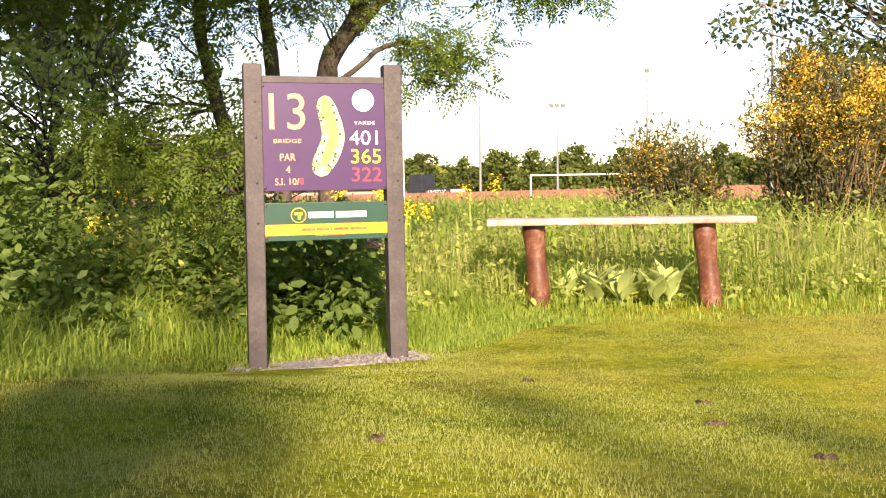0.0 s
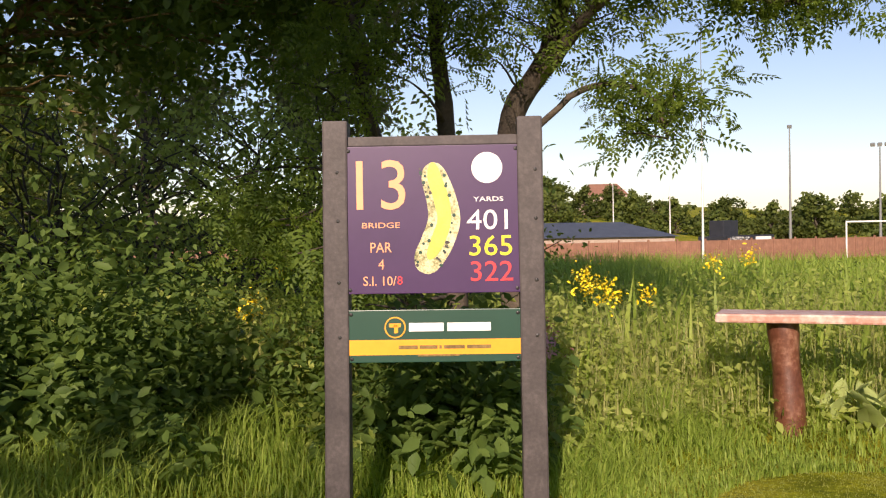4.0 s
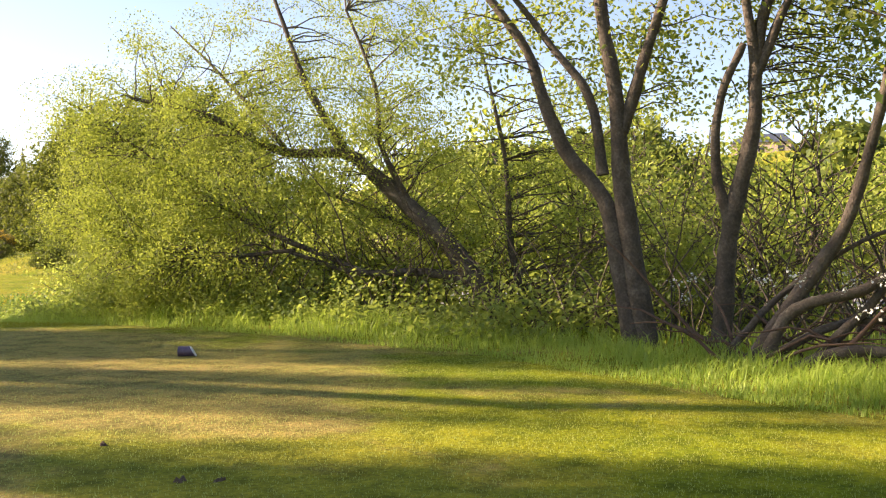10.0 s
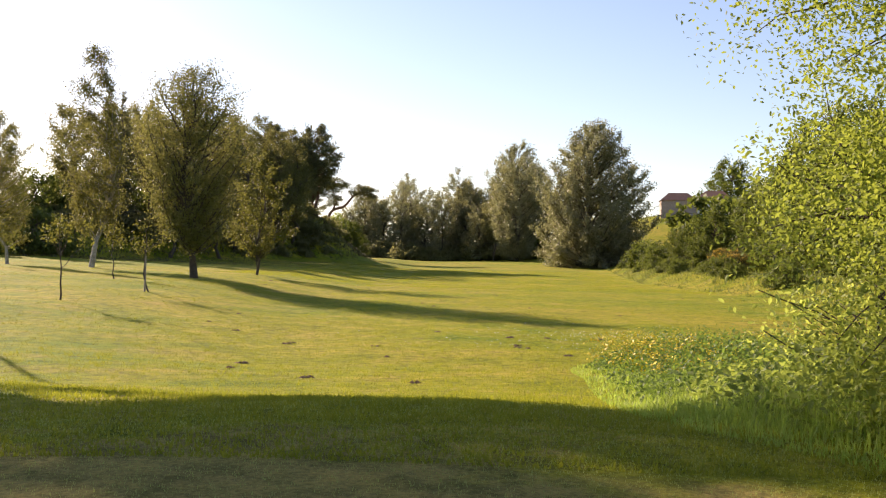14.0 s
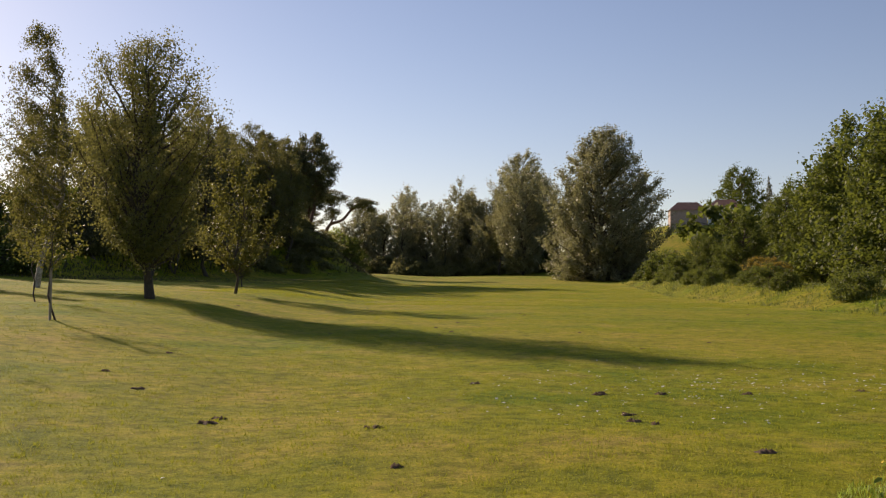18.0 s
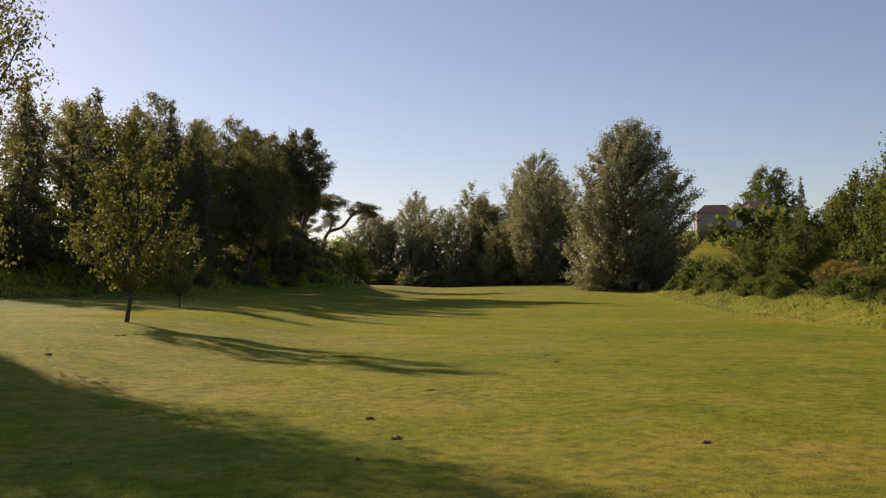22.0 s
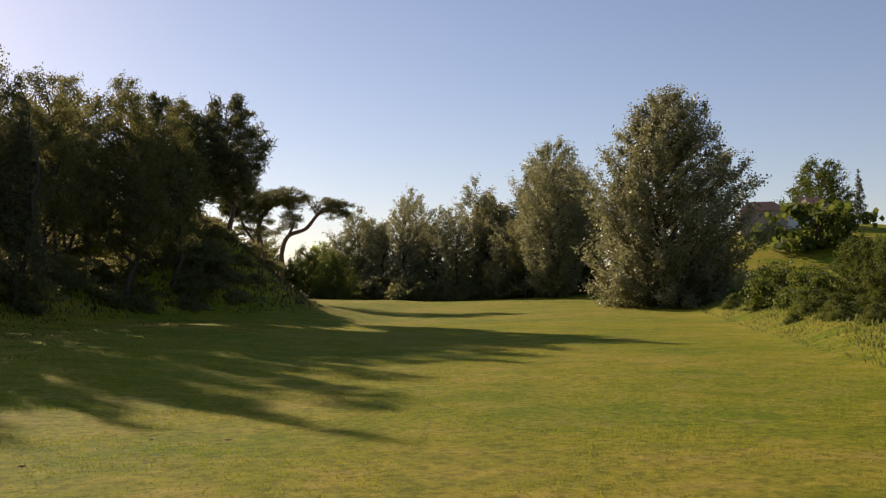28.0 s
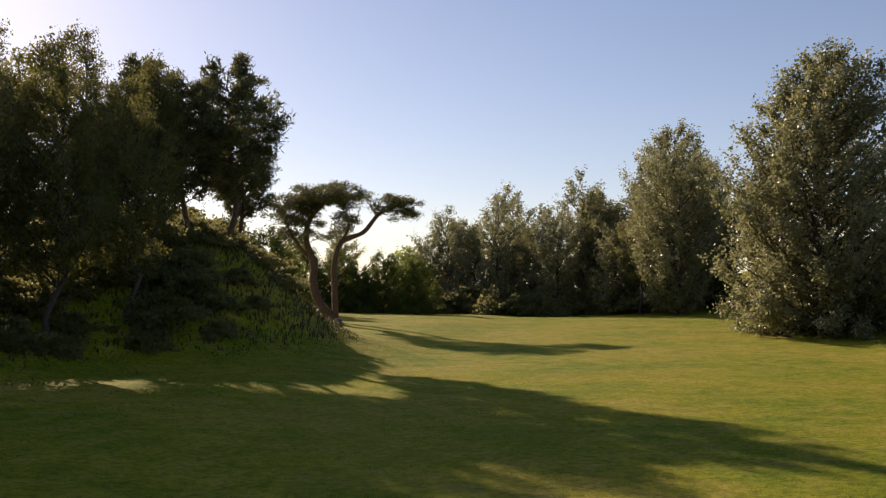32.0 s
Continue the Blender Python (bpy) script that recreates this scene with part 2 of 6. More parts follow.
def thing(name, at, label, category, group="", turn=0.0, kind=""):
    ob = new(name)
    ob.empty_display_size = 0.2
    ob.matrix_basis = pose(*at, 0, 0, turn)
    return tagged(ob, label, category, group, kind)


def box(bm, size, m=None, bevel=0.0):
    r = bmesh.ops.create_cube(bm, size=1.0, matrix=(m or Matrix()) @ Matrix.Diagonal((*size, 1)))
    if bevel:
        edges = list({e for v in r["verts"] for e in v.link_edges})
        bmesh.ops.bevel(bm, geom=edges, offset=bevel, segments=2, affect="EDGES", profile=0.6)
    return bm


def at(x, y, z, rx=0, ry=0, rz=0):
    return pose(x, y, z, rx, ry, rz)


def tube_arrays(paths, sides=6):
    """Tapered tubes along polylines: paths is a list of (points (n, 3), radii (n,))."""
    V, F, o = [], [], 0
    ang = np.linspace(0, 2 * np.pi, sides, endpoint=False)
    for pts, rad in paths:
        pts, rad = np.asarray(pts, float), np.asarray(rad, float)
        tan = np.gradient(pts, axis=0)
        tan /= np.linalg.norm(tan, axis=1)[:, None] + 1e-9
        ref = np.eye(3)[np.argmin(np.abs(tan).max(axis=0))][None]
        u = np.cross(tan, ref)
        u /= np.linalg.norm(u, axis=1)[:, None] + 1e-9
        w = np.cross(tan, u)
        ring = pts[:, None] + rad[:, None, None] * (np.cos(ang)[None, :, None] * u[:, None] + np.sin(ang)[None, :, None] * w[:, None])
        n = len(pts)
        V.append(ring.reshape(-1, 3))
        i, j = np.meshgrid(np.arange(n - 1), np.arange(sides), indexing="ij")
        a, b = i * sides + j, i * sides + (j + 1) % sides
        F.append(np.stack([a, b, b + sides, a + sides], -1).reshape(-1, 4) + o)
        o += n * sides
    return np.concatenate(V), np.concatenate(F)


def tubes(name, paths, material, sides=6):
    v, f = tube_arrays(paths, sides)
    return mesh_np(name, v, f, material, True)


# leaf shapes: points in the leaf's plane, y along the rib, folded a little in z
def leaf_shape(kind):
    if kind == "oval":
        return np.array([(0, 0, 0), (0.26, 0.35, 0.05), (0.2, 0.72, 0.04), (0, 1, -0.06), (-0.2, 0.72, 0.04), (-0.26, 0.35, 0.05)]), [(0, 1, 2, 3), (0, 3, 4, 5)]
    if kind == "narrow":
        return np.array([(0, 0, 0), (0.13, 0.45, 0.02), (0, 1, -0.06), (-0.13, 0.45, 0.02)]), [(0, 1, 2, 3)]
    if kind == "maple":
        p = [(0, 0, 0), (0.42, 0.02, 0.02), (0.3, 0.3, 0.05), (0.58, 0.55, -0.03), (0.24, 0.62, 0.05), (0, 1.0, -0.05), (-0.24, 0.62, 0.05), (-0.58, 0.55, -0.03), (-0.3, 0.3, 0.05), (-0.42, 0.02, 0.02)]
        return np.array(p), [(0, 1, 2, 8), (0, 8, 9, 9), (2, 3, 4, 4), (2, 4, 6, 8), (6, 7, 8, 8), (4, 5, 6, 6)]
    if kind == "pinnate":
        v, f = [], []
        for i in range(5):
            y = 0.12 + 0.17 * i
            for s in (-1, 1):
                k = len(v)
                L = 0.3 - 0.03 * i
                v += [(0.01 * s, y, 0), (s * L * 0.5, y - 0.03, 0.03), (s * L, y + 0.1, -0.03), (s * L * 0.5, y + 0.09, 0.03)]
                f.append((k, k + 1, k + 2, k + 3))
        k = len(v)
        v += [(0, 0.86, 0), (0.06, 0.98, 0), (0, 1.15, -0.05), (-0.06, 0.98, 0)]
        f.append((k, k + 1, k + 2, k + 3))
        return np.array(v, float), f
    if kind == "rhomb":
        return np.array([(0, 0, 0), (0.36, 0.48, 0.06), (0, 1, -0.04), (-0.36, 0.48, 0.06)]), [(0, 1, 2, 3)]
    return np.array([(-0.5, 0, 0), (0.5, 0.1, 0.05), (0.42, 0.95, -0.05), (-0.4, 1, 0.08)]), [(0, 1, 2, 3)]


def leaves(name, centres, sizes, kind, material, rng, droop=0.3, flat=0.0):
    """One leaf at each centre, turned at random; droop tips them down, flat keeps them level."""
    shape, faces = leaf_shape(kind)
    n, k = len(centres), len(shape)
    yaw = rng.uniform(0, 2 * np.pi, n)
    tip = rng.normal(-droop, 0.6 * (1 - flat), n)
    roll = rng.normal(0, 0.9 * (1 - flat), n)
    cy, sy, ct, st, cr, sr = np.cos(yaw), np.sin(yaw), np.cos(tip), np.sin(tip), np.cos(roll), np.sin(roll)
    p = shape[None] * np.asarray(sizes)[:, None, None]
    x, y, z = p[..., 0], p[..., 1], p[..., 2]
    x, z = x * cr[:, None] + z * sr[:, None], -x * sr[:, None] + z * cr[:, None]
    y, z = y * ct[:, None] - z * st[:, None], y * st[:, None] + z * ct[:, None]
    x, y = x * cy[:, None] - y * sy[:, None], x * sy[:, None] + y * cy[:, None]
    v = np.stack([x, y, z], -1) + np.asarray(centres)[:, None]
    f = (np.array(faces)[None] + (np.arange(n) * k)[:, None, None]).reshape(-1, 4)
    f3 = f[:, 2] == f[:, 3]
    if f3.any():
        tri = np.concatenate([f[:, :3], f[~f3][:, [0, 2, 3]]])
        return mesh_np(name, v.reshape(-1, 3), tri, material)
    return mesh_np(name, v.reshape(-1, 3), f, material)


# ---- the lie of the land ----
def smooth(a, b, v):
    t = np.clip((np.asarray(v, float) - a) / (b - a), 0, 1)
    return t * t * (3 - 2 * t)


ALONG, ACROSS = np.array([-0.522, -0.853]), np.array([0.853, -0.522])


def height(x, y):
    """The ground: a raised tee, a fairway that climbs slowly, a mound beside it, a bank and a hill across from it."""
    x, y = np.asarray(x, float), np.asarray(y, float)
    s = x * ALONG[0] + y * ALONG[1]
    c = x * ACROSS[0] + y * ACROSS[1]
    z = 0.00008 * np.clip(s, 0, 180) ** 2 - 0.1 + 0.4 * smooth(180, 200, s) - 0.5 * smooth(205, 300, s)
    z = z - 0.14 * smooth(12, 22, s) * (1 - smooth(26, 48, s)) * (1 - smooth(2, 7, c))
    z = z + 0.55 * smooth(-4.5, 0, s) * (1 - smooth(9, 17, s)) * (1 - smooth(14, 24, c))
    z = z + 0.22 * (1 - smooth(-4.5, 0, s)) - 1.5 * (1 - smooth(-60, -9, s))
    z = z + 2.0 * smooth(-150, -260, s) + 6.0 * smooth(-300, -900, s)
    z = z + 6.5 * smooth(-95, -165, s) * smooth(0, -50, x)
    z = z + (0.6 * smooth(3, 11, c) + 0.03 * np.clip(c - 11, 0, 20)) * smooth(15, 40, s)
    # left of the fairway: wooded mound
    z = z + 7.8 * np.exp(-(((x + 56.0) / 11.0) ** 2 + ((y + 140) / 13.0) ** 2) ** 1.7)
    dx, dy = x + 32.0, y + 113.0
    u, w = dx * -0.72 + dy * -0.69, dx * 0.69 - dy * 0.72
    z = z + 4.5 * np.exp(-((u / 26.0) ** 4 + ((w - 3) / 9.0) ** 4))
    # right of the fairway: low bank, then the hill
    edge = -17.0 - 0.13 * np.maximum(0, s - 85)
    z = z + 1.1 * smooth(0, 3.5, edge - c) * smooth(45, 62, s) * (1 - smooth(230, 260, s))
    z = z + 25.0 * smooth(25, 190, edge - c) * smooth(-70, 50, s) + 17.0 * np.exp(-(((x + 205) / 48) ** 2 + ((y + 196) / 48) ** 2))
    z = z + 18.0 * smooth(450, 1400, np.hypot(x, y))
    z = z - 0.075 * np.exp(-((x + 1.05) ** 2 / 0.35 + (y - 4.2) ** 2 / 0.5))
    z = z + 0.04 * np.sin(x * 0.9 + 1.3 * np.sin(y * 0.35)) * np.cos(y * 0.7) * smooth(0, 8, np.hypot(x, y))
    return z


def hz(x, y):
    return float(height(x, y))


def axis(marks):
    """Grid lines between marks of (place, step to the next)."""
    out = []
    for (a, st), (b, _) in zip(marks, marks[1:]):
        out += list(np.linspace(a, b, max(1, round(abs(b - a) / st)), endpoint=False))
    return np.array(out + [marks[-1][0]])


gx = axis([(-1600, 100), (-300, 12), (-140, 2.5), (-24, 0.5), (8, 2.5), (60, 15), (300, 100), (1200, 100)])
gy = axis([(-1700, 100), (-330, 12), (-170, 2.5), (-30, 0.5), (12, 2.5), (100, 15), (330, 100), (1300, 100)])
GX, GY = np.meshgrid(gx, gy, indexing="ij")
gv = np.stack([GX, GY, height(GX, GY)], -1).reshape(-1, 3)
ii, jj = np.meshgrid(np.arange(len(gx) - 1), np.arange(len(gy) - 1), indexing="ij")
q = ii * len(gy) + jj
gf = np.stack([q, q + len(gy), q + len(gy) + 1, q + 1], -1).reshape(-1, 4)
ground = tagged(new("ground", mesh_np("ground", gv, gf, M["lawn"], True)), "mown golf fairway grass, sunlit green and straw-coloured", "ground", kind="structure")


# ---- trees ----
def bend(a, b, rng, sag=0.15, n=6):
    """A slightly crooked limb from a to b."""
    a, b = np.asarray(a, float), np.asarray(b, float)
    t = np.linspace(0, 1, n)[:, None]
    L = np.linalg.norm(b - a)
    mid = (a + b) / 2 + rng.normal(0, 0.07 * L, 3) + np.array([0, 0, sag * L])
    p = (1 - t) ** 2 * a + 2 * t * (1 - t) * mid + t * t * b
    p[1:-1] += rng.normal(0, 0.018 * L, (n - 2, 3))
    return p


def tree_meshes(seed, tall, clear, radius, profile, clumps, per, clump_r, leaf, kind, leafmat, bark, trunk_r=0.18, stems=1, lean=(0, 0), squash=0.7, droop=0.3, rise=0.5, spread=0.25, twigs=True, sides=7, hollow=0.35, jag=0.14):
    """Meshes of a tree at the origin: trunk and stems, limbs, crown.
    profile(h): crown radius from 0 to 1 at h, 0 at the crown's foot and 1 at its top."""
    rng = np.random.default_rng(seed)
    lean = np.array([*lean, 0.0])
    trunks, tops = [], []
    for i in range(stems):
        a = rng.uniform(0, 2 * np.pi)
        off = np.array([math.cos(a), math.sin(a), 0]) * (spread if stems > 1 else 0.0)
        foot = off * 0.35
        top = np.array([0, 0, tall * (0.93 if i == 0 else rng.uniform(0.7, 0.92))]) + lean * tall + off * tall * 0.22
        p = bend(foot, top, rng, 0.0, 10)
        p[:, 0] += 0.012 * tall * np.sin(np.linspace(0, 7, 10) + rng.uniform(0, 6))
        foot_r = trunk_r * (1 if i == 0 else rng.uniform(0.6, 0.85))
        rad = foot_r * (np.linspace(1, 0.12, 10) ** 0.9)
        rad[0] *= 1.35
        p[0, 2] -= 0.25
        trunks.append((p, rad))
        tops.append(p)
    h = rng.uniform(0, 1, clumps * 3)
    keep = rng.uniform(0, 1, clumps * 3) < np.array([profile(v) for v in h]) ** 1.2 + 0.05
    h = h[keep][:clumps]
    ang = rng.uniform(0, 2 * np.pi, len(h))
    rr = np.sqrt(rng.uniform(hollow ** 2, 1, len(h))) * np.array([profile(v) for v in h]) * radius * rng.uniform(0.8, 1.12, len(h))
    rr *= 1 + 0.2 * np.sin(2 * ang + 6 * h + seed) + jag * np.sin(5 * ang - 9 * h) + (jag - 0.14) * 1.5 * np.sin(3 * ang + 17 * h + 2 * seed)
    cz = clear + h * (tall - clear)
    cen = np.stack([rr * np.cos(ang), rr * np.sin(ang), cz], -1) + lean[None] * cz[:, None]
    limbs = []
    for c, r0 in zip(cen, rr):
        st = tops[rng.integers(stems)]
        zf = max(clear * 0.55, c[2] - rise * r0 - 0.25 * clump_r)
        k = np.interp(zf, st[:, 2], np.arange(len(st)))
        a = st[int(k)] + (st[min(int(k) + 1, len(st) - 1)] - st[int(k)]) * (k - int(k))
        L = np.linalg.norm(c - a)
        limbs.append((bend(a, c, rng, 0.06), np.linspace(max(0.012, min(trunk_r * 0.42, 0.035 * L)), 0.006, 6)))
    n = len(cen) * per
    which = rng.integers(0, len(cen), n)
    scat = rng.normal(0, 1, (n, 3))
    scat /= np.linalg.norm(scat, axis=1)[:, None]
    scat *= (rng.uniform(0.02, 1, n) ** 0.45)[:, None] * clump_r * np.array([1, 1, squash])
    size_c = rng.uniform(0.6, 1.35, len(cen))
    pts = cen[which] + scat * size_c[which][:, None]
    pts[:, 2] = np.maximum(pts[:, 2], 0.1)
    crown = leaves("crown", pts, leaf * rng.uniform(0.6, 1.3, n), kind, leafmat, rng, droop)
    return [tubes("trunk", [t], bark, sides) for t in trunks], tubes("branchwork", limbs, bark, 4), crown


def grown(seed, tall, clear, radius, profile, limbs, twigs, per, twig, leaf, kind, leafmat, bark, trunk_r=0.18, rise=0.4, pull=0.3, puff=0.1, stems=1, spread=0.3, lean=(0, 0), droop=0.3, inner=0.3, sag=0.0, ragged_by=0.16, fork=0.25):
    """Meshes of a tree grown from the trunk outwards: limbs, twigs on the limbs, leaves along the twigs.
    rise lifts the limbs, pull turns the twigs up or down, sag hangs their tips."""
    rng = np.random.default_rng(seed)
    lean = np.array([*lean, 0.0])
    lines, trunks = [], []
    for i in range(stems):
        a = rng.uniform(0, 2 * np.pi)
        off = np.array([math.cos(a), math.sin(a), 0]) * (spread if stems > 1 else 0.0)
        top = np.array([0, 0, tall * (0.96 if i == 0 else rng.uniform(0.72, 0.9))]) + lean * tall + off * tall * 0.2
        p = bend(off * 0.4, top, rng, 0.0, 12)
        p[0, 2] -= 0.3
        r = trunk_r * (1 if i == 0 else rng.uniform(0.6, 0.85)) * np.linspace(1, 0.1, 12) ** 0.85
        r[0] *= 1.35
        lines.append(p)
        trunks.append((p, r))
    prof = np.array([profile(v) for v in np.linspace(0, 1, 60)])
    cdf = np.cumsum(prof + 0.08)
    h = np.interp((np.arange(limbs) + rng.uniform(0, 1, limbs)) / limbs * cdf[-1], cdf, np.linspace(0, 1, 60))
    ang = np.arange(limbs) * 2.4 + rng.normal(0, 0.35, limbs)
    rr = np.interp(h, np.linspace(0, 1, 60), prof) * radius * rng.uniform(0.62, 1.05, limbs)
    rr *= 1 + ragged_by * np.sin(3 * ang + 5 * h + seed) + ragged_by * np.sin(2 * ang - 11 * h + 2 * seed)
    cz = clear + h * (tall - clear)
    ends = np.stack([rr * np.cos(ang), rr * np.sin(ang), cz], -1) + lean[None] * cz[:, None]
    wood, base, ways = [], [], []
    for e, r0 in zip(ends, rr):
        st = lines[rng.integers(stems)]
        zf = np.clip(e[2] - rise * r0 - 0.06 * tall * rng.uniform(0, 1), clear * 0.6, tall * 0.93)
        k = np.interp(zf, st[:, 2], np.arange(len(st)))
        a = st[int(k)] + (st[min(int(k) + 1, len(st) - 1)] - st[int(k)]) * (k - int(k))
        L = np.linalg.norm(e - a)
        limb = bend(a, e, rng, -0.1 if rise > 0.5 else 0.05, 7)
        wood.append((limb, np.linspace(max(0.015, min(trunk_r * 0.42, 0.028 * L)), 0.008, 7)))
        t = inner + (1 - inner) * rng.uniform(0, 1, twigs) ** 0.7
        base.append(np.stack([np.interp(t * 6, np.arange(7), limb[:, j]) for j in range(3)], -1))
        w = (limb[-1] - limb[2]) / (np.linalg.norm(limb[-1] - limb[2]) + 1e-6)
        ways.append(np.repeat(w[None], twigs, 0))
    base, ways = np.concatenate(base), np.concatenate(ways)
    n = len(base)
    d = 0.75 * ways + rng.normal(0, 0.55, (n, 3)) + np.array([0, 0, pull])
    d /= np.linalg.norm(d, axis=1)[:, None]
    L = twig * rng.uniform(0.45, 1.25, n)
    for i in range(0, n, max(1, int(1 / fork))):
        tip = base[i] + d[i] * L[i]
        wood.append(([base[i], (base[i] + tip) / 2, tip - (0, 0, sag * L[i])], (0.012, 0.008, 0.005)))
    u = rng.uniform(0.05, 1, (n, per)) ** 0.8
    pts = base[:, None] + d[:, None] * (L[:, None] * u)[..., None] + rng.normal(0, puff, (n, per, 3))
    pts[..., 2] -= sag * (L[:, None] * u ** 2)
    pts = pts.reshape(-1, 3)
    pts[:, 2] = np.maximum(pts[:, 2], 0.1)
    crown = leaves("crown", pts, leaf * rng.uniform(0.6, 1.35, len(pts)), kind, leafmat, rng, droop)
    return [tubes("trunk", [t], bark, 8) for t in trunks], tubes("branchwork", wood, bark, 4), crown


def tree(name, at_xy, meshes, label, category="tree", group="", turn=0.0, scale=1.0, sink=0.0):
    x, y = at_xy
    t = thing(name, (x, y, hz(x, y) - sink), label, category, group, turn)
    t.scale = (scale,) * 3
    stems, branches, crown = meshes
    for me in stems:
        part("trunk" if len(stems) == 1 else "stem", me, None, t)
    tagged(part("branchwork", branches, None, t), kind="stuff")
    part("crown", crown, None, t)
    return t


def spline(pts, n):
    """A smooth line of n points through the given ones."""
    p = np.asarray(pts, float)
    p = np.concatenate([[2 * p[0] - p[1]], p, [2 * p[-1] - p[-2]]])
    out = []
    for u in np.linspace(0, len(p) - 3 - 1e-6, n):
        i, t = int(u), u - int(u)
        a, b, c, d = p[i:i + 4]
        out.append(0.5 * (2 * b + (c - a) * t + (2 * a - 5 * b + 4 * c - d) * t * t + (3 * b - a - 3 * c + d) * t ** 3))
    return np.array(out)


def stem_tree(name, seed, stems, blobs, per, clump_r, leaf, kind, leafmat, bark, label, category="tree", droop=0.3, squash=0.75, limb_r=0.014, flat=0.0):
    """A tree from its own stems, (points, foot radius, top radius) in the world, and a crown in blobs (centre, radii, clumps)."""
    rng = np.random.default_rng(seed)
    foot = np.array(stems[0][0][0], float)
    t = thing(name, tuple(foot), label, category)
    lines = []
    for pts, r0, r1 in stems:
        line = spline(pts, 4 * len(pts)) - foot
        line += np.cumsum(rng.normal(0, 0.004, line.shape), axis=0)
        lines.append(line)
        part("stem", tubes("stem", [(line, np.linspace(r0, r1, len(line)) * rng.uniform(0.9, 1.1, len(line)))], bark, 9), None, t)
    every = np.concatenate(lines)
    cen = []
    for c, rad, n in blobs:
        d = rng.normal(0, 1, (n, 3))
        d /= np.linalg.norm(d, axis=1)[:, None]
        cen.append(np.array(c) - foot + d * (rng.uniform(0.1, 1, n) ** 0.5)[:, None] * np.array(rad))
    cen = np.concatenate(cen)
    limbs = []
    for c in cen:
        dist = np.linalg.norm((every - c) * (1, 1, 1.0), axis=1) + 0.8 * np.maximum(0, every[:, 2] - c[2])
        a = every[np.argmin(dist + rng.uniform(0, 0.25, len(dist)))]
        L = np.linalg.norm(c - a)
        limbs.append((bend(a, c, rng, 0.08), np.linspace(max(0.006, min(limb_r, 0.02 * L)), 0.003, 6)))
    tagged(part("branchwork", tubes("branchwork", limbs, bark, 4), None, t), kind="stuff")
    n = len(cen) * per
    which = rng.integers(0, len(cen), n)
    scat = rng.normal(0, 1, (n, 3))
    scat /= np.linalg.norm(scat, axis=1)[:, None]
    scat *= (rng.uniform(0.02, 1, n) ** 0.5)[:, None] * clump_r * np.array([1, 1, squash])
    size_c = rng.uniform(0.6, 1.35, len(cen))
    pts = cen[which] + scat * size_c[which][:, None]
    part("crown", leaves("crown", pts, leaf * rng.uniform(0.55, 1.25, n), kind, leafmat, rng, droop, flat), None, t)
    return t


def egg(h):
    return max(0.0, math.sin(math.pi * min(1, (0.08 + 0.92 * h) ** 0.75))) ** 0.7


def cone(h):
    return max(0.03, 1 - h) ** 0.85


def column(h):
    return (min(1, 0.45 + 2.2 * h) * max(0.0, 1 - h ** 3.2)) ** 0.8


def ragged(h):
    """Upright sides to the ground, a broken round top."""
    return float(np.interp(h, (0, 0.15, 0.4, 0.65, 0.85, 0.95, 1.0), (0.7, 0.9, 1.0, 0.92, 0.66, 0.42, 0.15)))


def oval(h):
    return float(np.interp(h, (0, 0.1, 0.3, 0.6, 0.8, 0.93, 1.0), (0.35, 0.7, 0.95, 1.0, 0.85, 0.55, 0.2)))


def spire(h):
    """A broad foot, sides that draw in evenly to a rounded top."""
    return float(np.interp(h, (0, 0.1, 0.35, 0.6, 0.78, 0.92, 1.0), (0.8, 0.98, 1.0, 0.86, 0.66, 0.42, 0.14)))


def plates(h):
    """A pine's crown: wide above the middle, with a flat broken top."""
    return float(np.interp(h, (0, 0.15, 0.4, 0.6, 0.8, 1.0), (0.35, 0.75, 1.0, 0.9, 0.62, 0.3)))


def skirt(h):
    return max(0.0, 1 - h ** 2.4) ** 0.6



# ---- far trees: kinds first, then where they stand ----
K = {}
K["birch"] = [grown(11, 10.2, 1.9, 2.6, oval, 84, 26, 22, 0.95, 0.092, "rhomb", M["birch"], M["bark_dark"], 0.17, rise=1.25, pull=0.3, puff=0.15, sag=0.2, lean=(0.02, -0.02), droop=0.8, inner=0.3, ragged_by=0.13, fork=0.15)]
K["birch_thin"] = [grown(12 + i, 12, 2.4, 1.5, egg, 50, 20, 22, 0.8, 0.09, "rhomb", M["birch"], M["bark_birch"], 0.12, rise=0.9, pull=-0.1, puff=0.1, sag=0.6, droop=1.0, inner=0.35, ragged_by=0.25) for i in range(2)]
K["ridge_birch"] = [grown(14 + i, 12.5, 3.2, 2.3, egg, 56, 20, 18, 1.05, 0.125, "rhomb", M["birch"], M["bark_dark"], 0.14, rise=0.9, pull=0.0, puff=0.14, sag=0.5, droop=1.0, inner=0.3, ragged_by=0.22) for i in range(2)]
K["poplar"] = [grown(21, 25.5, 0.2, 11.0, spire, 250, 36, 15, 1.9, 0.29, "rhomb", M["poplar"], M["bark"], 0.4, rise=0.7, pull=0.75, puff=0.2, inner=0.25, ragged_by=0.07, fork=0.1)]
K["poplar_back"] = [grown(22 + i, 25.5, 0.8, 7.6, oval, 130, 28, 14, 2.0, 0.32, "rhomb", M["poplar"], M["bark"], 0.35, rise=0.9, pull=0.8, puff=0.24, inner=0.25, ragged_by=0.1, fork=0.1) for i in range(2)]
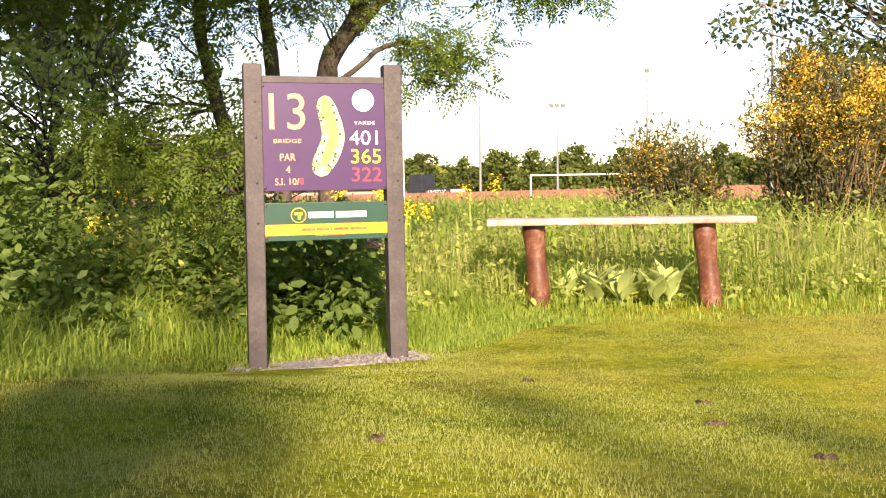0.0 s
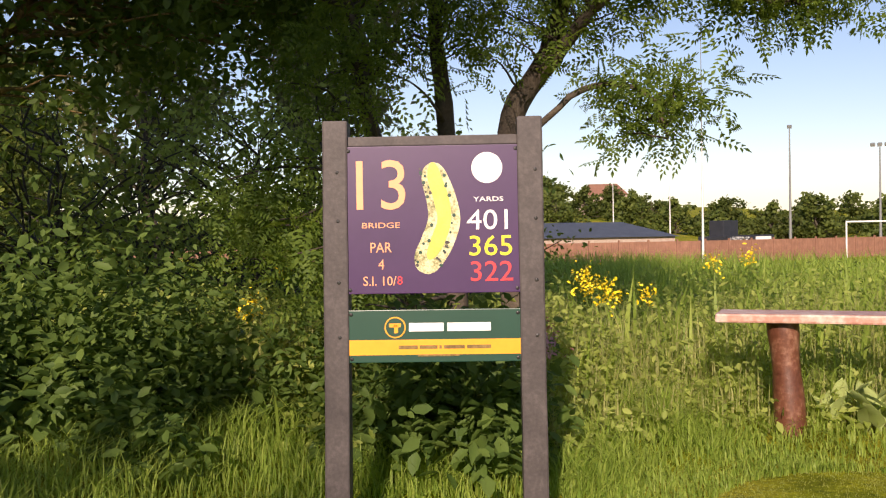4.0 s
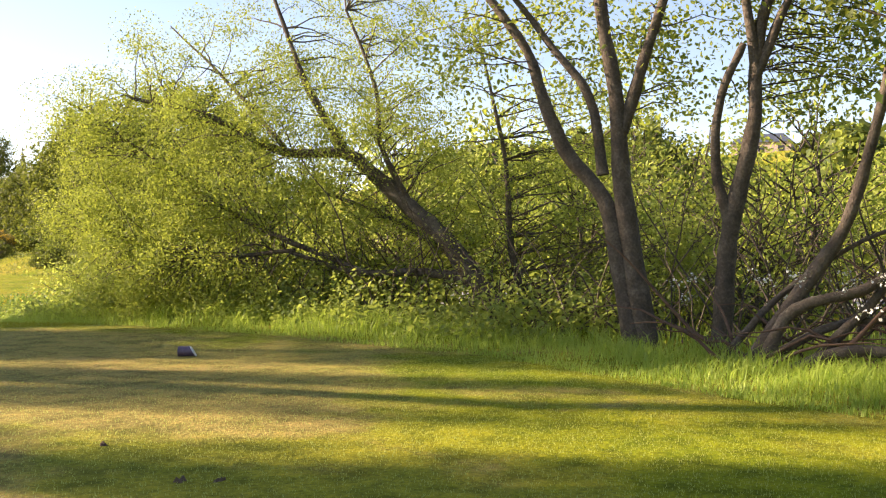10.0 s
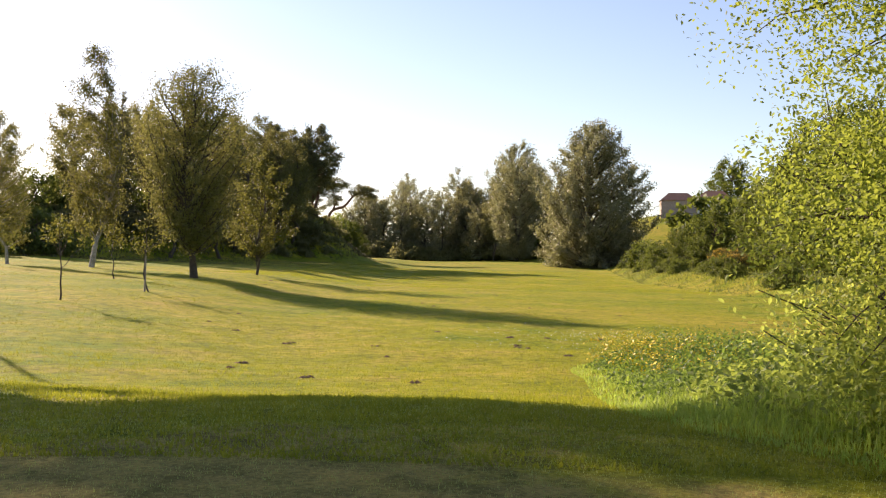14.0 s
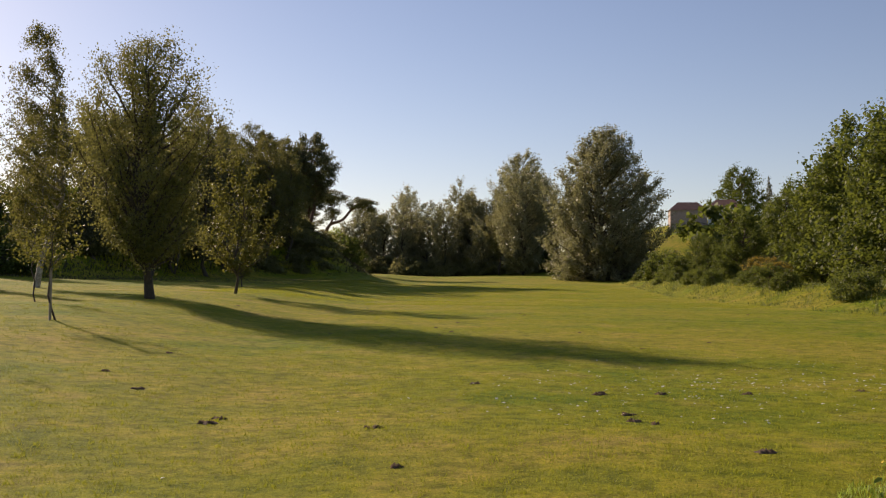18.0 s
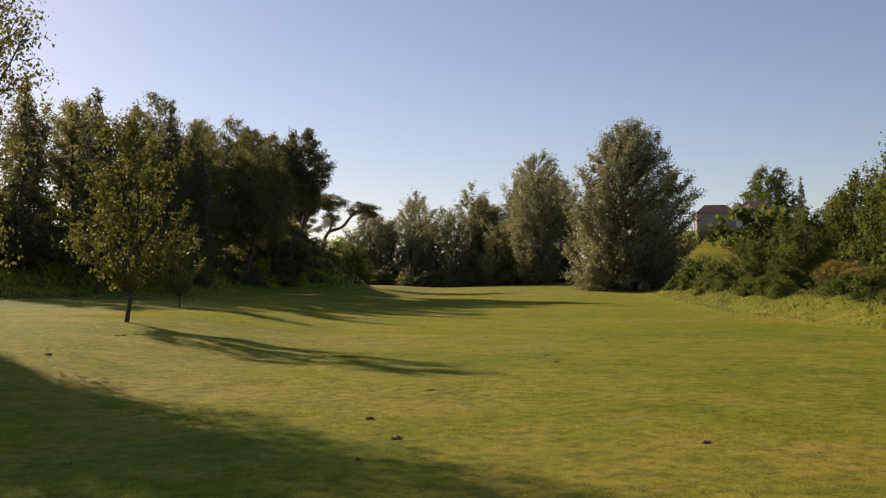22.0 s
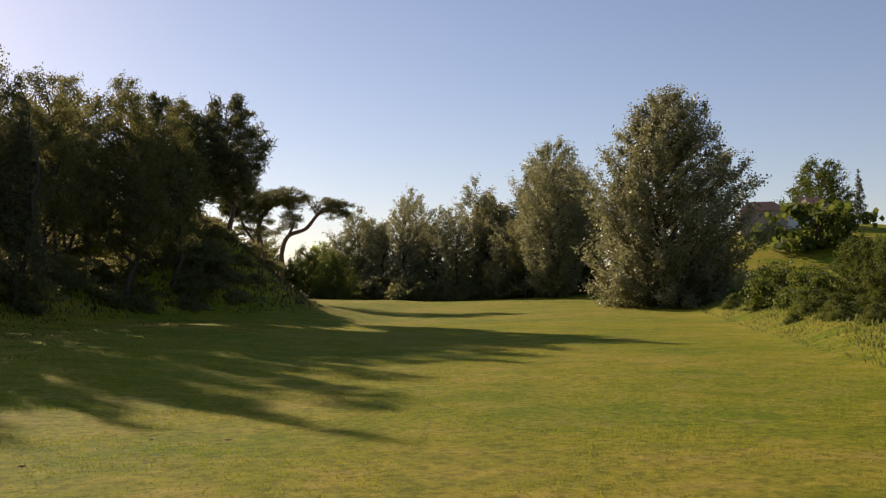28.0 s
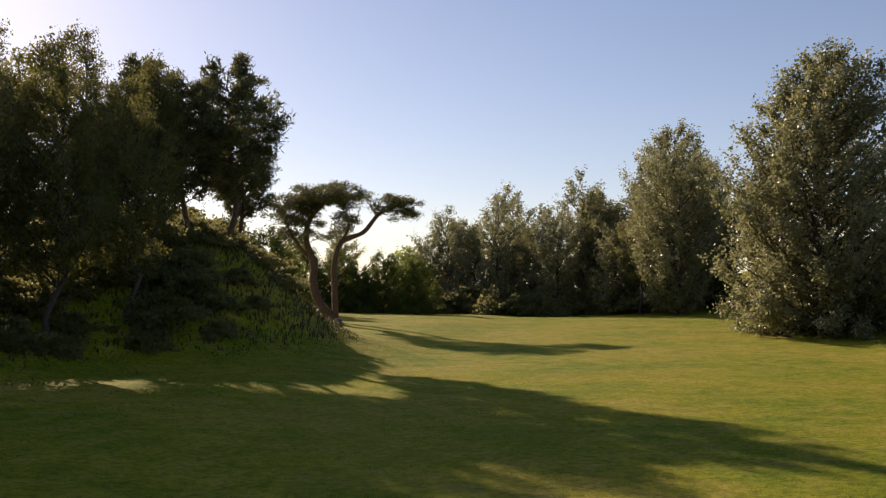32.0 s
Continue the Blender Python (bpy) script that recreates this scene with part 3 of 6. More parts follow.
K["poplar_slim"] = [grown(25 + i, 22, 2.0, 4.6, oval, 56, 18, 13, 1.9, 0.33, "rhomb", M["poplar"], M["bark_dark"], 0.25, rise=1.0, pull=0.55, puff=0.18, inner=0.3, ragged_by=0.2, fork=0.1) for i in range(3)]
K["backlit"] = [grown(125 + i, 15, 0.4, 5.2, ragged, 56, 17, 13, 1.8, 0.34, "rhomb", M["poplar"], M["bark_dark"], 0.25, rise=0.7, pull=0.4, puff=0.22, inner=0.3, ragged_by=0.2, fork=0.1) for i in range(2)]
K["pine"] = [grown(31 + i, 13.5, 3.8, 4.3, plates, 72, 22, 14, 1.0, 0.4, "narrow", M["needle"], M["bark_pine"], 0.27, rise=0.1, pull=0.1, puff=0.1, droop=-0.5, inner=0.35, ragged_by=0.22, fork=0.2) for i in range(2)]
K["spruce"] = [grown(34 + i, 18, 2.5, 2.7, cone, 110, 9, 11, 0.8, 0.36, "narrow", M["needle"], M["bark_dark"], 0.2, rise=-0.1, pull=-0.1, puff=0.08, sag=0.3, droop=0.6, inner=0.2, ragged_by=0.12, fork=0.1) for i in range(2)]
K["broad"] = [grown(41 + i, 11, 0.3, 4.9, skirt, 110, 18, 12, 1.15, 0.25, "rhomb", M["hedge"], M["bark_dark"], 0.2, rise=0.5, pull=0.5, puff=0.18, inner=0.4, ragged_by=0.17, fork=0.1) for i in range(3)]
K["dark"] = [grown(46 + i, 15, 5.0, 3.3, oval, 50, 18, 13, 1.3, 0.25, "rhomb", M["wood"], M["bark_dark"], 0.17, rise=0.7, pull=0.35, puff=0.16, stems=2, spread=0.3, ragged_by=0.22, inner=0.25, fork=0.1) for i in range(3)]
K["bush"] = [tree_meshes(51 + i, 3.6, 0.0, 2.7, skirt, 90, 60, 0.75, 0.17, "quad", M["hedge"], M["bark_dark"], 0.07, 3, hollow=0.55) for i in range(2)]
K["bramble"] = [tree_meshes(61 + i, 1.9, 0.0, 2.9, skirt, 60, 45, 0.65, 0.19, "quad", M["wood"], M["bark_dark"], 0.03, 4, hollow=0.3, squash=0.6) for i in range(2)]
K["young"] = [grown(56 + i, 6.2, 1.3, 1.5, egg, 34, 14, 18, 0.6, 0.1, "rhomb", M["young"], M["bark_dark"], 0.06, rise=1.1, pull=0.5, puff=0.06, droop=0.5, inner=0.3, ragged_by=0.22) for i in range(2)]
K["shade"] = [tree_meshes(58, 13.5, 5.6, 1.9, oval, 75, 100, 0.8, 0.13, "quad", M["birch"], M["bark_dark"], 0.17, 1, hollow=0.1)]
K["slender"] = [grown(158 + i, 11.0, 3.6, 0.24, column, 30, 5, 14, 0.32, 0.1, "rhomb", M["birch"], M["bark_dark"], 0.09, rise=0.8, pull=0.2, puff=0.1, inner=0.2, ragged_by=0.3) for i in range(3)]
K["tuft"] = [grown(181 + i, 9.2, 7.1, 0.75, oval, 26, 9, 16, 0.5, 0.1, "rhomb", M["birch"], M["bark_dark"], 0.06, rise=0.5, pull=0.2, puff=0.1, inner=0.2, ragged_by=0.3) for i in range(2)]
K["tall"] = [tree_meshes(161 + i, 17.5, 11.2, 2.6, oval, 120, 110, 1.0, 0.16, "quad", M["birch"], M["bark_dark"], 0.2, 1, hollow=0.1) for i in range(2)]
K["thin"] = [tree_meshes(171, 9.6, 7.4, 1.5, oval, 42, 80, 0.6, 0.12, "quad", M["birch"], M["bark_dark"], 0.07, 1, hollow=0.1)]
K["scrub"] = [tree_meshes(68 + i, 2.6, 0.0, 1.8, skirt, 75, 46, 0.5, 0.075, "oval", (M["willow"], M["weed"], M["willow"])[i], M["bark_dark"], 0.03, 5, hollow=0.4) for i in range(3)]
K["fine"] = [tree_meshes(105, 6.0, 0.3, 2.4, oval, 170, 110, 0.6, 0.1, "oval", M["hedge"], M["bark_dark"], 0.1, 2, hollow=0.4)]
K["lit"] = [tree_meshes(64 + i, 9, 0.8, 3.6, egg, 110, 60, 1.0, 0.22, "quad", M["willow"], M["bark"], 0.18, 2, hollow=0.4) for i in range(2)]
K["row"] = [tree_meshes(66 + i, (7.5, 5.5, 9.0, 6.5)[i], 0.2, (4.0, 4.4, 3.4, 3.6)[i], (skirt, skirt, oval, cone)[i], 60, 26, 1.2, 0.55, "quad", M["hedge"], M["bark_dark"], 0.2, 1, hollow=0.5, jag=0.3) for i in range(4)]

LABELS = {
    "birch": ("birch_tree", "lone birch with drooping grey-green crown on the fairway"),
    "birch_thin": ("birch_tree", "tall thin silver birch with an open crown"),
    "ridge_birch": ("birch_tree", "birch with an open crown among the ridge trees"),
    "poplar": ("poplar_tree", "big white poplar, silvery leaves down to the ground"),
    "poplar_back": ("poplar_tree", "tall white poplar with upright grey-green sprays"),
    "poplar_slim": ("poplar_tree", "slim backlit poplar in the row closing the fairway"),
    "backlit": ("broadleaf_tree", "grey-green backlit tree filling the end of the fairway"),
    "pine": ("pine_tree", "dark scots pine on top of the mound"),
    "spruce": ("spruce_tree", "dark pointed spruce on the wooded ridge"),
    "broad": ("broadleaf_tree", "rounded sunlit broadleaf tree leafy to the ground"),
    "dark": ("broadleaf_tree", "dark broadleaf tree in the shaded wood"),
    "bush": ("hedge_bush", "dense green bush in the rough beside the fairway"),
    "bramble": ("bramble_bush", "low dark bramble scrub on the mound"),
    "young": ("young_tree", "young yellow-green tree standing on the fairway"),
    "shade": ("slender_tree", "slender tree that throws streaked shade on the tee"),
    "slender": ("slender_tree", "slender tree that throws streaked shade on the tee"),
    "tuft": ("slender_tree", "thin bare-stemmed tree with a small leafy top"),
    "tall": ("unseen_shading_tree", "unseen tall tree whose high crown shades the trees by the sign"),
    "thin": ("slender_tree", "thin tall tree with a small high crown"),
    "scrub": ("scrub_bush", "leafy green scrub behind the tree line"),
    "fine": ("broadleaf_tree", "sunlit leafy tree standing behind the gorse"),
    "lit": ("willow_tree", "pale sunlit willow at the end of the fairway"),
    "row": ("distant_tree", "distant green tree beyond the football ground"),
}
rnd = random.Random(4)


def plant(kind, x, y, scale=1.0, group="", sink=0.0, turn=None):
    name, label = LABELS[kind]
    return tree(name, (x, y), rnd.choice(K[kind]), label, "bush" if kind in ("bush", "bramble", "scrub") else "tree", group, rnd.uniform(0, 360) if turn is None else turn, scale, sink)


plant("birch", -16, -46, 0.9, turn=0)
plant("birch_thin", -14.0, -57.2, 1.0)
plant("birch_thin", -10.2, -58.5, 0.62)
plant("young", -22.6, -56.1, 1.12)
plant("young", -28.9, -72.5, 0.72)
plant("poplar", -112.8, -133.5, 0.96, "poplars", turn=40)
for x, y, sc in ((-133, -184, 1.0), (-125, -173, 0.85), (-142, -190, 0.8)):
    plant("poplar_back", x, y, sc, "poplars")
for x, y, sc in ((-126, -198, 0.95), (-119, -194, 0.72), (-122, -216, 0.95), (-116, -207, 0.86), (-132, -205, 0.85), (-136, -192, 0.95), (-129, -186, 0.8), (-113, -222, 0.8)):
    plant("poplar_slim", x, y, sc, "poplar row")
for x, y, sc in ((-140, -168, 0.7), (-134, -177, 0.6)):
    plant("broad", x, y, sc, "trees between the poplars")
plant("broad", -226, -206, (36 - hz(-226, -206)) / 11, "trees on the hill")
plant("spruce", -222, -192, (32 - hz(-222, -192)) / 18, "trees on the hill")
for x, y, sc in ((-106, -222, 1.25), (-103, -216, 0.8)):
    plant("lit", x, y, sc, "willows at the fairway's end")
for x, y, sc in ((-117, -224, 1.1), (-130, -200, 1.2), (-124, -180, 0.9)):
    plant("dark", x, y, sc, "trees between the poplars")
for x, y, sc in ((-140, -215, 1.2), (-128, -226, 1.1), (-145, -200, 1.3), (-134, -176, 1.0), (-100, -240, 1.0), (-92, -246, 1.0), (-84, -236, 0.7), (-150, -185, 1.2)):
    plant("dark", x, y, sc, "wood at the fairway's end")
for x, y, sc in ((-115, -216, 1.0), (-122, -206, 0.9), (-128, -196, 1.05), (-133, -199, 1.1), (-119, -228, 1.0), (-110, -222, 0.9), (-127, -212, 1.15), (-125, -186, 0.85)):
    plant("backlit", x, y, sc, "trees between the poplars")
for i in range(17):
    plant("bramble", -134 + 2.3 * i + rnd.uniform(-1, 1), -178 - 2.8 * i + rnd.uniform(-2, 2), rnd.uniform(1.6, 2.6), "scrub at the fairway's end")
for x, y, sc in ((-29.8, -98.5, 0.76), (-37.1, -105, 0.8), (-34, -106, 0.68), (-25, -98, 0.7), (-41, -112, 0.72)):
    plant("spruce", x, y, 1.1 * sc, "ridge conifers")
for x, y, sc in ((-49.5, -121.7, 1.25), (-53.5, -125, 1.1), (-43, -117, 1.15), (-46, -128, 1.2), (-39, -116, 1.2), (-51, -131, 1.1), (-33, -104, 0.95), (-55.5, -130, 1.0)):
    plant("ridge_birch", x, y, sc, "ridge birches")
for x, y, sc in ((-45, -121, 0.9), (-52, -128, 0.75), (-41, -114, 0.8), (-30, -106, 0.9), (-21, -101, 0.8), (-48, -133, 0.95), (-36, -113, 0.95), (-43, -130, 1.0), (-14, -99, 0.75), (-26, -107, 0.85), (-33, -102.5, 0.72), (-47.5, -124, 0.7), (-32, -118, 1.0)):
    plant("dark", x, y, 0.88 * sc, "ridge wood")
for x, y, sc in ((-60.8, -134.6, 1.0), (-57.5, -132, 0.82), (-55.5, -137, 0.88), (-62.5, -139, 0.7), (-53.5, -131.5, 0.68)):
    plant("pine", x, y, 0.93 * sc, "mound pines")
for x, y, sc in ((-73, -55, 1.1), (-78, -63.5, 1.12), (-85, -85, 0.46), (-90, -91, 0.5), (-88, -77, 0.98), (-95, -84, 0.88), (-83, -69, 1.05), (-101, -92, 0.6), (-100, -80, 0.9), (-88, -64, 1.4), (-106, -101, 0.55), (-112, -96, 0.85), (-93, -88, 0.55), (-76, -60, 1.35), (-66, -49, 1.25), (-62, -42, 1.3), (-70, -44, 1.45), (-56, -33, 1.0), (-80, -76, 0.66)):
    plant("broad", x, y, 0.88 * sc, "hedgerow trees")
for x, y, sc in ((-92, -97, 0.85), (-95, -102, 0.95), (-88, -93, 0.6), (-78, -76, 0.5), (-75, -70, 0.45), (-64, -52, 0.6), (-61, -47, 0.7)):
    plant("bush", x, y, sc, "hedgerow bushes")
for n, (x, y, sc) in enumerate(((-91, -212, 0.85), (-96, -205, 0.8), (-99, -199, 0.72), (-86.5, -214, 0.9), (-93.5, -208, 0.62), (-72, -199, 1.15), (-77, -194, 1.0), (-66, -203, 1.2))):
    tree("broadleaf_tree", (x, y), K["broad"][n % 3], "leafy broadleaf tree behind the mound at the fairway's end", "tree", "trees at the fairway's end", 70 * n, sc, 0.0)
plant("shade", -1.5, -26.5, 1.0, "trees shading the tee")
plant("thin", -3.3, -27.4, 1.0, "trees shading the tee")
plant("slender", -2.95, -15.5, 0.62, "trees shading the tee")
shade_rnd = random.Random(23)
for i in range(19):
    x, y = -1.2 + 0.72 * i + shade_rnd.uniform(-0.22, 0.22), shade_rnd.uniform(-26, -14)
    tip = shade_rnd.uniform(0.2, 3.0)
    plant("slender", x, y, 0.435 * (tip - y) / 11.0 + 0.02, "trees shading the tee")
for x, y, tip in ((1.1, -15.2, 5.0), (1.8, -15.9, 5.2), (3.1, -17.0, 3.1), (4.1, -18.5, 2.8)):
    plant("slender", x, y, 0.435 * (tip - y) / 11.0 + 0.02, "trees shading the tee")
for x, y, sc in ((1.9, -16.3, 0.95), (3.9, -16.2, 0.86)):
    plant("tuft", x, y, sc, "trees shading the tee")
# added out of view: high crowns that keep sun off the hawthorn and rowan
for x, y, sc in ((-1.5, -15.4, 1.0), (1.4, -15.4, 0.98)):
    plant("tall", x, y, sc, "tall trees behind the tee")
# scrub that clothes the mound and the ridge
for i in range(34):
    u = i / 33
    for k in range(2):
        x = -8 - 50 * u + rnd.uniform(-2.5, 2.5) + 1.6 * k
        y = -88 - 40 * u + rnd.uniform(-2.5, 2.5) - 1.9 * k
        plant("bramble", x, y, rnd.uniform(0.5, 0.9), "scrub on the ridge", 0.35)
for x, y, sc in ((-10, -84, 1.2), (-3, -86, 1.2), (4, -80, 1.3), (12, -84, 1.4), (20, -90, 1.5), (-16, -88, 1.0), (26, -76, 1.5)):
    plant("bush", x, y, sc, "bushes left of the fairway")
for x, y, sc in ((-22, -104, 1.3), (-26, -108, 1.3), (-18, -101, 1.2), (-31, -113, 1.3), (-14, -98, 1.2), (-36, -120, 1.3), (-10, -95, 1.2), (-40, -126, 1.2)):
    plant("bush", x, y, sc, "bushes under the ridge wood")
for i in range(12):
    plant("bush", -24 - 2.6 * i + rnd.uniform(-1, 1), -122 - 2.6 * i + rnd.uniform(-1, 1), rnd.uniform(1.3, 1.8), "bushes behind the ridge")
for i in range(12):
    plant("bramble", -48 - 1.25 * i + rnd.uniform(-0.5, 0.5), -137.5 - 0.4 * i + rnd.uniform(-1.2, 1.2), rnd.uniform(0.75, 1.0), "scrub on the mound", 0.2)
for i in range(46):
    a = rnd.uniform(0.2, 3.3)
    r = rnd.uniform(0.35, 1.0)
    plant("bramble", -56 - 11.5 * r * math.cos(a), -139 + 12.5 * r * math.sin(a), rnd.uniform(0.4, 0.75), "scrub on the mound", 0.3)
for x, y, sc in ((8, -110, 1.0), (22, -120, 1.2), (36, -115, 1.1), (-4, -120, 1.1), (48, -100, 1.0)):
    plant("dark", x, y, sc, "trees beyond the ridge")
# the hill across the fairway, and the ground beyond the football pitches
for i in range(46):
    a = radians(rnd.uniform(98, 132))
    r = rnd.uniform(175, 260)
    plant("row", -r * math.sin(a) * 1.05 - 8, r * math.cos(a) + 8, rnd.uniform(0.8, 1.3), "trees on the hill")
plant("row", -176, -166, 1.7, "trees on the hill")
for i in range(64):
    u, w = rnd.random(), rnd.random()
    plant("row", -122 - 75 * u, -84 - 62 * u + 34 * (w - 0.5), rnd.uniform(0.75, 1.2), "trees on the hill")
for i in range(80):
    plant("row", -58 - 60 * rnd.random(), -30 + 85 * rnd.random(), rnd.uniform(0.8, 1.25), "trees on the hill")
for i in range(150):
    a = radians(-14 + 90 * i / 149 + rnd.uniform(-2, 2))
    r = rnd.uniform(185, 270)
    plant("row", -r * math.sin(a) + 30, r * math.cos(a), rnd.uniform(0.7, 1.2), "trees beyond the football ground")

def nearer(p):
    """The crooked pine stands close behind the mound: its drawing shrunk towards the fairway."""
    return tuple(a + 0.71 * (v - a) for v, a in zip(p, (-34.8, -48.7, 2.9)))


PINE_STEMS = [
    ([(-94.9, -212.3, 3.3), (-92.6, -213.0, 5.7), (-91.4, -213.3, 8.7), (-91.3, -213.2, 12.2), (-90.3, -213.4, 15.2), (-90.6, -213.1, 18.3), (-92.6, -212.1, 20.9)], 0.75, 0.3),
    ([(-94.4, -212.4, 3.9), (-94.2, -212.2, 8.7), (-94.1, -212.0, 12.2), (-95.1, -211.4, 15.2), (-97.9, -210.2, 16.5), (-99.9, -209.2, 19.1), (-102.3, -208.1, 20.4)], 0.5, 0.25),
    ([(-91.3, -213.2, 12.6), (-89.5, -213.8, 14.4), (-87.8, -214.3, 17.4), (-87.0, -214.5, 20.0)], 0.3, 0.12),
    ([(-95.1, -211.4, 15.2), (-95.9, -210.9, 17.8), (-94.6, -211.3, 20.9)], 0.25, 0.1)]
PINE_CROWN = [((-93.0, -211.9, 21.6), (4.8, 4.8, 1.4), 34), ((-88.2, -214.0, 19.6), (3.0, 3.0, 1.9), 20), ((-102.3, -208.2, 20.1), (2.6, 2.6, 1.4), 14), ((-90.3, -213.3, 17.4), (3.9, 3.9, 1.9), 10), ((-95.5, -211.1, 18.3), (1.7, 1.7, 1.3), 5)]
stem_tree("pine_tree", 89, [([nearer(p) for p in line], 0.71 * a, 0.71 * b) for line, a, b in PINE_STEMS], [(nearer(c), tuple(0.95 * v for v in rad), 4 * n) for c, rad, n in PINE_CROWN],
    110, 0.75, 0.32, "narrow", M["needle"], M["bark_pine"], "old crooked pine with two bare curving stems and flat crown", droop=-0.3, squash=0.5, limb_r=0.06)

for i in range(40):
    s_ = 58 + 3.6 * i + rnd.uniform(-1.5, 1.5)
    c_ = -17.0 - 0.13 * max(0, s_ - 85) - rnd.uniform(1.6, 5.0)
    plant("bush", float(ALONG[0] * s_ + ACROSS[0] * c_), float(ALONG[1] * s_ + ACROSS[1] * c_), rnd.uniform(0.2, 0.42), "low growth on the bank", 0.15)

# ---- near trees, along the edge of the tee ----
stem_tree("forked_tree", 81, [
    ([(-5.79, -1.01, 0.3), (-5.79, -1.14, 0.99), (-5.79, -1.26, 1.76), (-5.78, -1.32, 2.44), (-5.78, -1.43, 3.16), (-5.77, -1.56, 4.3), (-5.7, -1.6, 6)], 0.1, 0.03),
    ([(-5.8, -1.13, 0.35), (-5.8, -1.29, 1.15), (-5.8, -1.4, 1.66), (-5.81, -1.74, 2.07), (-5.81, -1.92, 2.49), (-5.81, -2.05, 2.9), (-5.82, -2.46, 3.46), (-5.85, -3.0, 4.3)], 0.085, 0.025),
    ([(-5.78, -1.26, 2.2), (-5.76, -1.02, 2.9), (-5.75, -0.84, 3.47), (-5.7, -0.6, 4.4)], 0.055, 0.02),
    ([(-5.79, -1.4, 1.85), (-5.79, -1.51, 2.49), (-5.8, -1.79, 2.9), (-5.9, -2.4, 3.7)], 0.05, 0.02)],
    [((-5.8, -1.6, 4.6), (1.3, 1.9, 1.5), 46), ((-5.8, -2.6, 3.2), (0.7, 0.8, 0.7), 16), ((-6.3, -0.9, 2.9), (0.6, 0.8, 0.5), 16), ((-6.8, -1.6, 3.4), (1.0, 1.4, 1.2), 50)],
    85, 0.38, 0.052, "oval", M["willow"], M["bark"], "slim forked tree with sparse leaves at the tee's edge", limb_r=0.007)
stem_tree("forked_tree", 82, [
    ([(-5.77, -0.49, 0.3), (-5.76, -0.44, 1.05), (-5.75, -0.39, 1.51), (-5.74, -0.24, 2.18), (-5.73, -0.23, 2.7), (-5.72, -0.14, 3.16), (-5.7, 0.15, 4.2), (-5.7, 0.2, 5.5)], 0.085, 0.025),
    ([(-5.75, -0.42, 1.45), (-5.75, -0.52, 1.97), (-5.75, -0.47, 2.44), (-5.73, -0.3, 2.85)], 0.045, 0.03),
    ([(-5.73, -0.22, 2.6), (-5.73, -0.32, 3.27), (-5.73, -0.5, 4.2)], 0.045, 0.02),
    ([(-5.73, -0.2, 2.65), (-5.72, 0.01, 3.16), (-5.7, 0.2, 3.6), (-5.7, 0.5, 4.4)], 0.04, 0.02)],
    [((-5.8, 0.0, 4.8), (1.2, 1.3, 1.4), 28), ((-6.4, 0.3, 3.0), (0.8, 0.9, 0.8), 34), ((-6.8, 0.6, 3.6), (1.1, 1.3, 1.2), 60)],
    85, 0.38, 0.052, "oval", M["willow"], M["bark"], "slim forked tree with sparse leaves at the tee's edge", limb_r=0.007)
stem_tree("leaning_tree", 83, [
    ([(-4.86, -0.34, 0.35), (-4.83, 0.16, 1.1), (-4.82, 0.32, 1.38), (-4.81, 0.48, 1.89), (-4.8, 0.6, 2.54), (-4.78, 0.72, 3.6), (-4.8, 0.8, 4.8)], 0.055, 0.02),
    ([(-4.66, -0.22, 0.4), (-4.64, 0.0, 0.83), (-4.62, 0.5, 1.01), (-4.6, 0.9, 1.37), (-4.5, 1.2, 1.9)], 0.05, 0.018),
    ([(-4.64, 0.03, 0.38), (-4.63, 0.27, 0.65), (-4.62, 0.54, 0.96), (-4.59, 0.95, 1.69), (-4.5, 1.2, 2.4)], 0.045, 0.015),
    ([(-4.5, -0.1, 0.42), (-4.43, 0.25, 0.59), (-4.4, 0.6, 0.6), (-4.35, 0.85, 0.5)], 0.045, 0.03),
    ([(-4.75, -0.3, 0.4), (-4.7, 0.3, 0.75), (-4.6, 0.8, 0.78), (-4.4, 1.3, 0.95)], 0.035, 0.012),
    ([(-4.9, -0.5, 0.4), (-5.0, -0.1, 0.9), (-4.9, 0.35, 1.25), (-4.8, 0.9, 1.5)], 0.03, 0.01)],
    [((-4.8, 0.9, 3.6), (0.8, 0.8, 1.3), 30), ((-4.6, 1.2, 1.9), (0.5, 0.4, 0.5), 10)],
    80, 0.3, 0.07, "oval", M["hedge"], M["bark"], "leaning tree with half-fallen brown stems")
stem_tree("sycamore_tree", 84, [
    ([(-4.02, 2.49, 0.25), (-4.02, 2.46, 1.15), (-4.03, 2.42, 1.76), (-4.04, 2.39, 2.47), (-4.07, 2.33, 3.26), (-4.08, 2.29, 4.34), (-4.02, 2.29, 6.74)], 0.109, 0.034),
    ([(-4.48, 2.58, 0.30), (-4.50, 2.53, 1.21), (-4.51, 2.49, 2.05), (-4.59, 2.40, 3.18), (-4.71, 2.29, 5.02)], 0.069, 0.023)],
    [((-4.25, 1.94, 3.75), (1.49, 1.72, 1.38), 140), ((-3.90, 1.48, 1.86), (0.57, 0.57, 0.52), 18), ((-4.02, 1.08, 1.17), (0.34, 0.29, 0.25), 5), ((-4.25, 2.98, 5.13), (1.49, 1.49, 1.38), 40), ((-4.59, 1.37, 2.37), (0.69, 0.69, 0.57), 14)],
    44, 0.42, 0.1, "maple", M["sycamore"], M["bark"], "sycamore with large lobed leaves hanging low", flat=0.3)
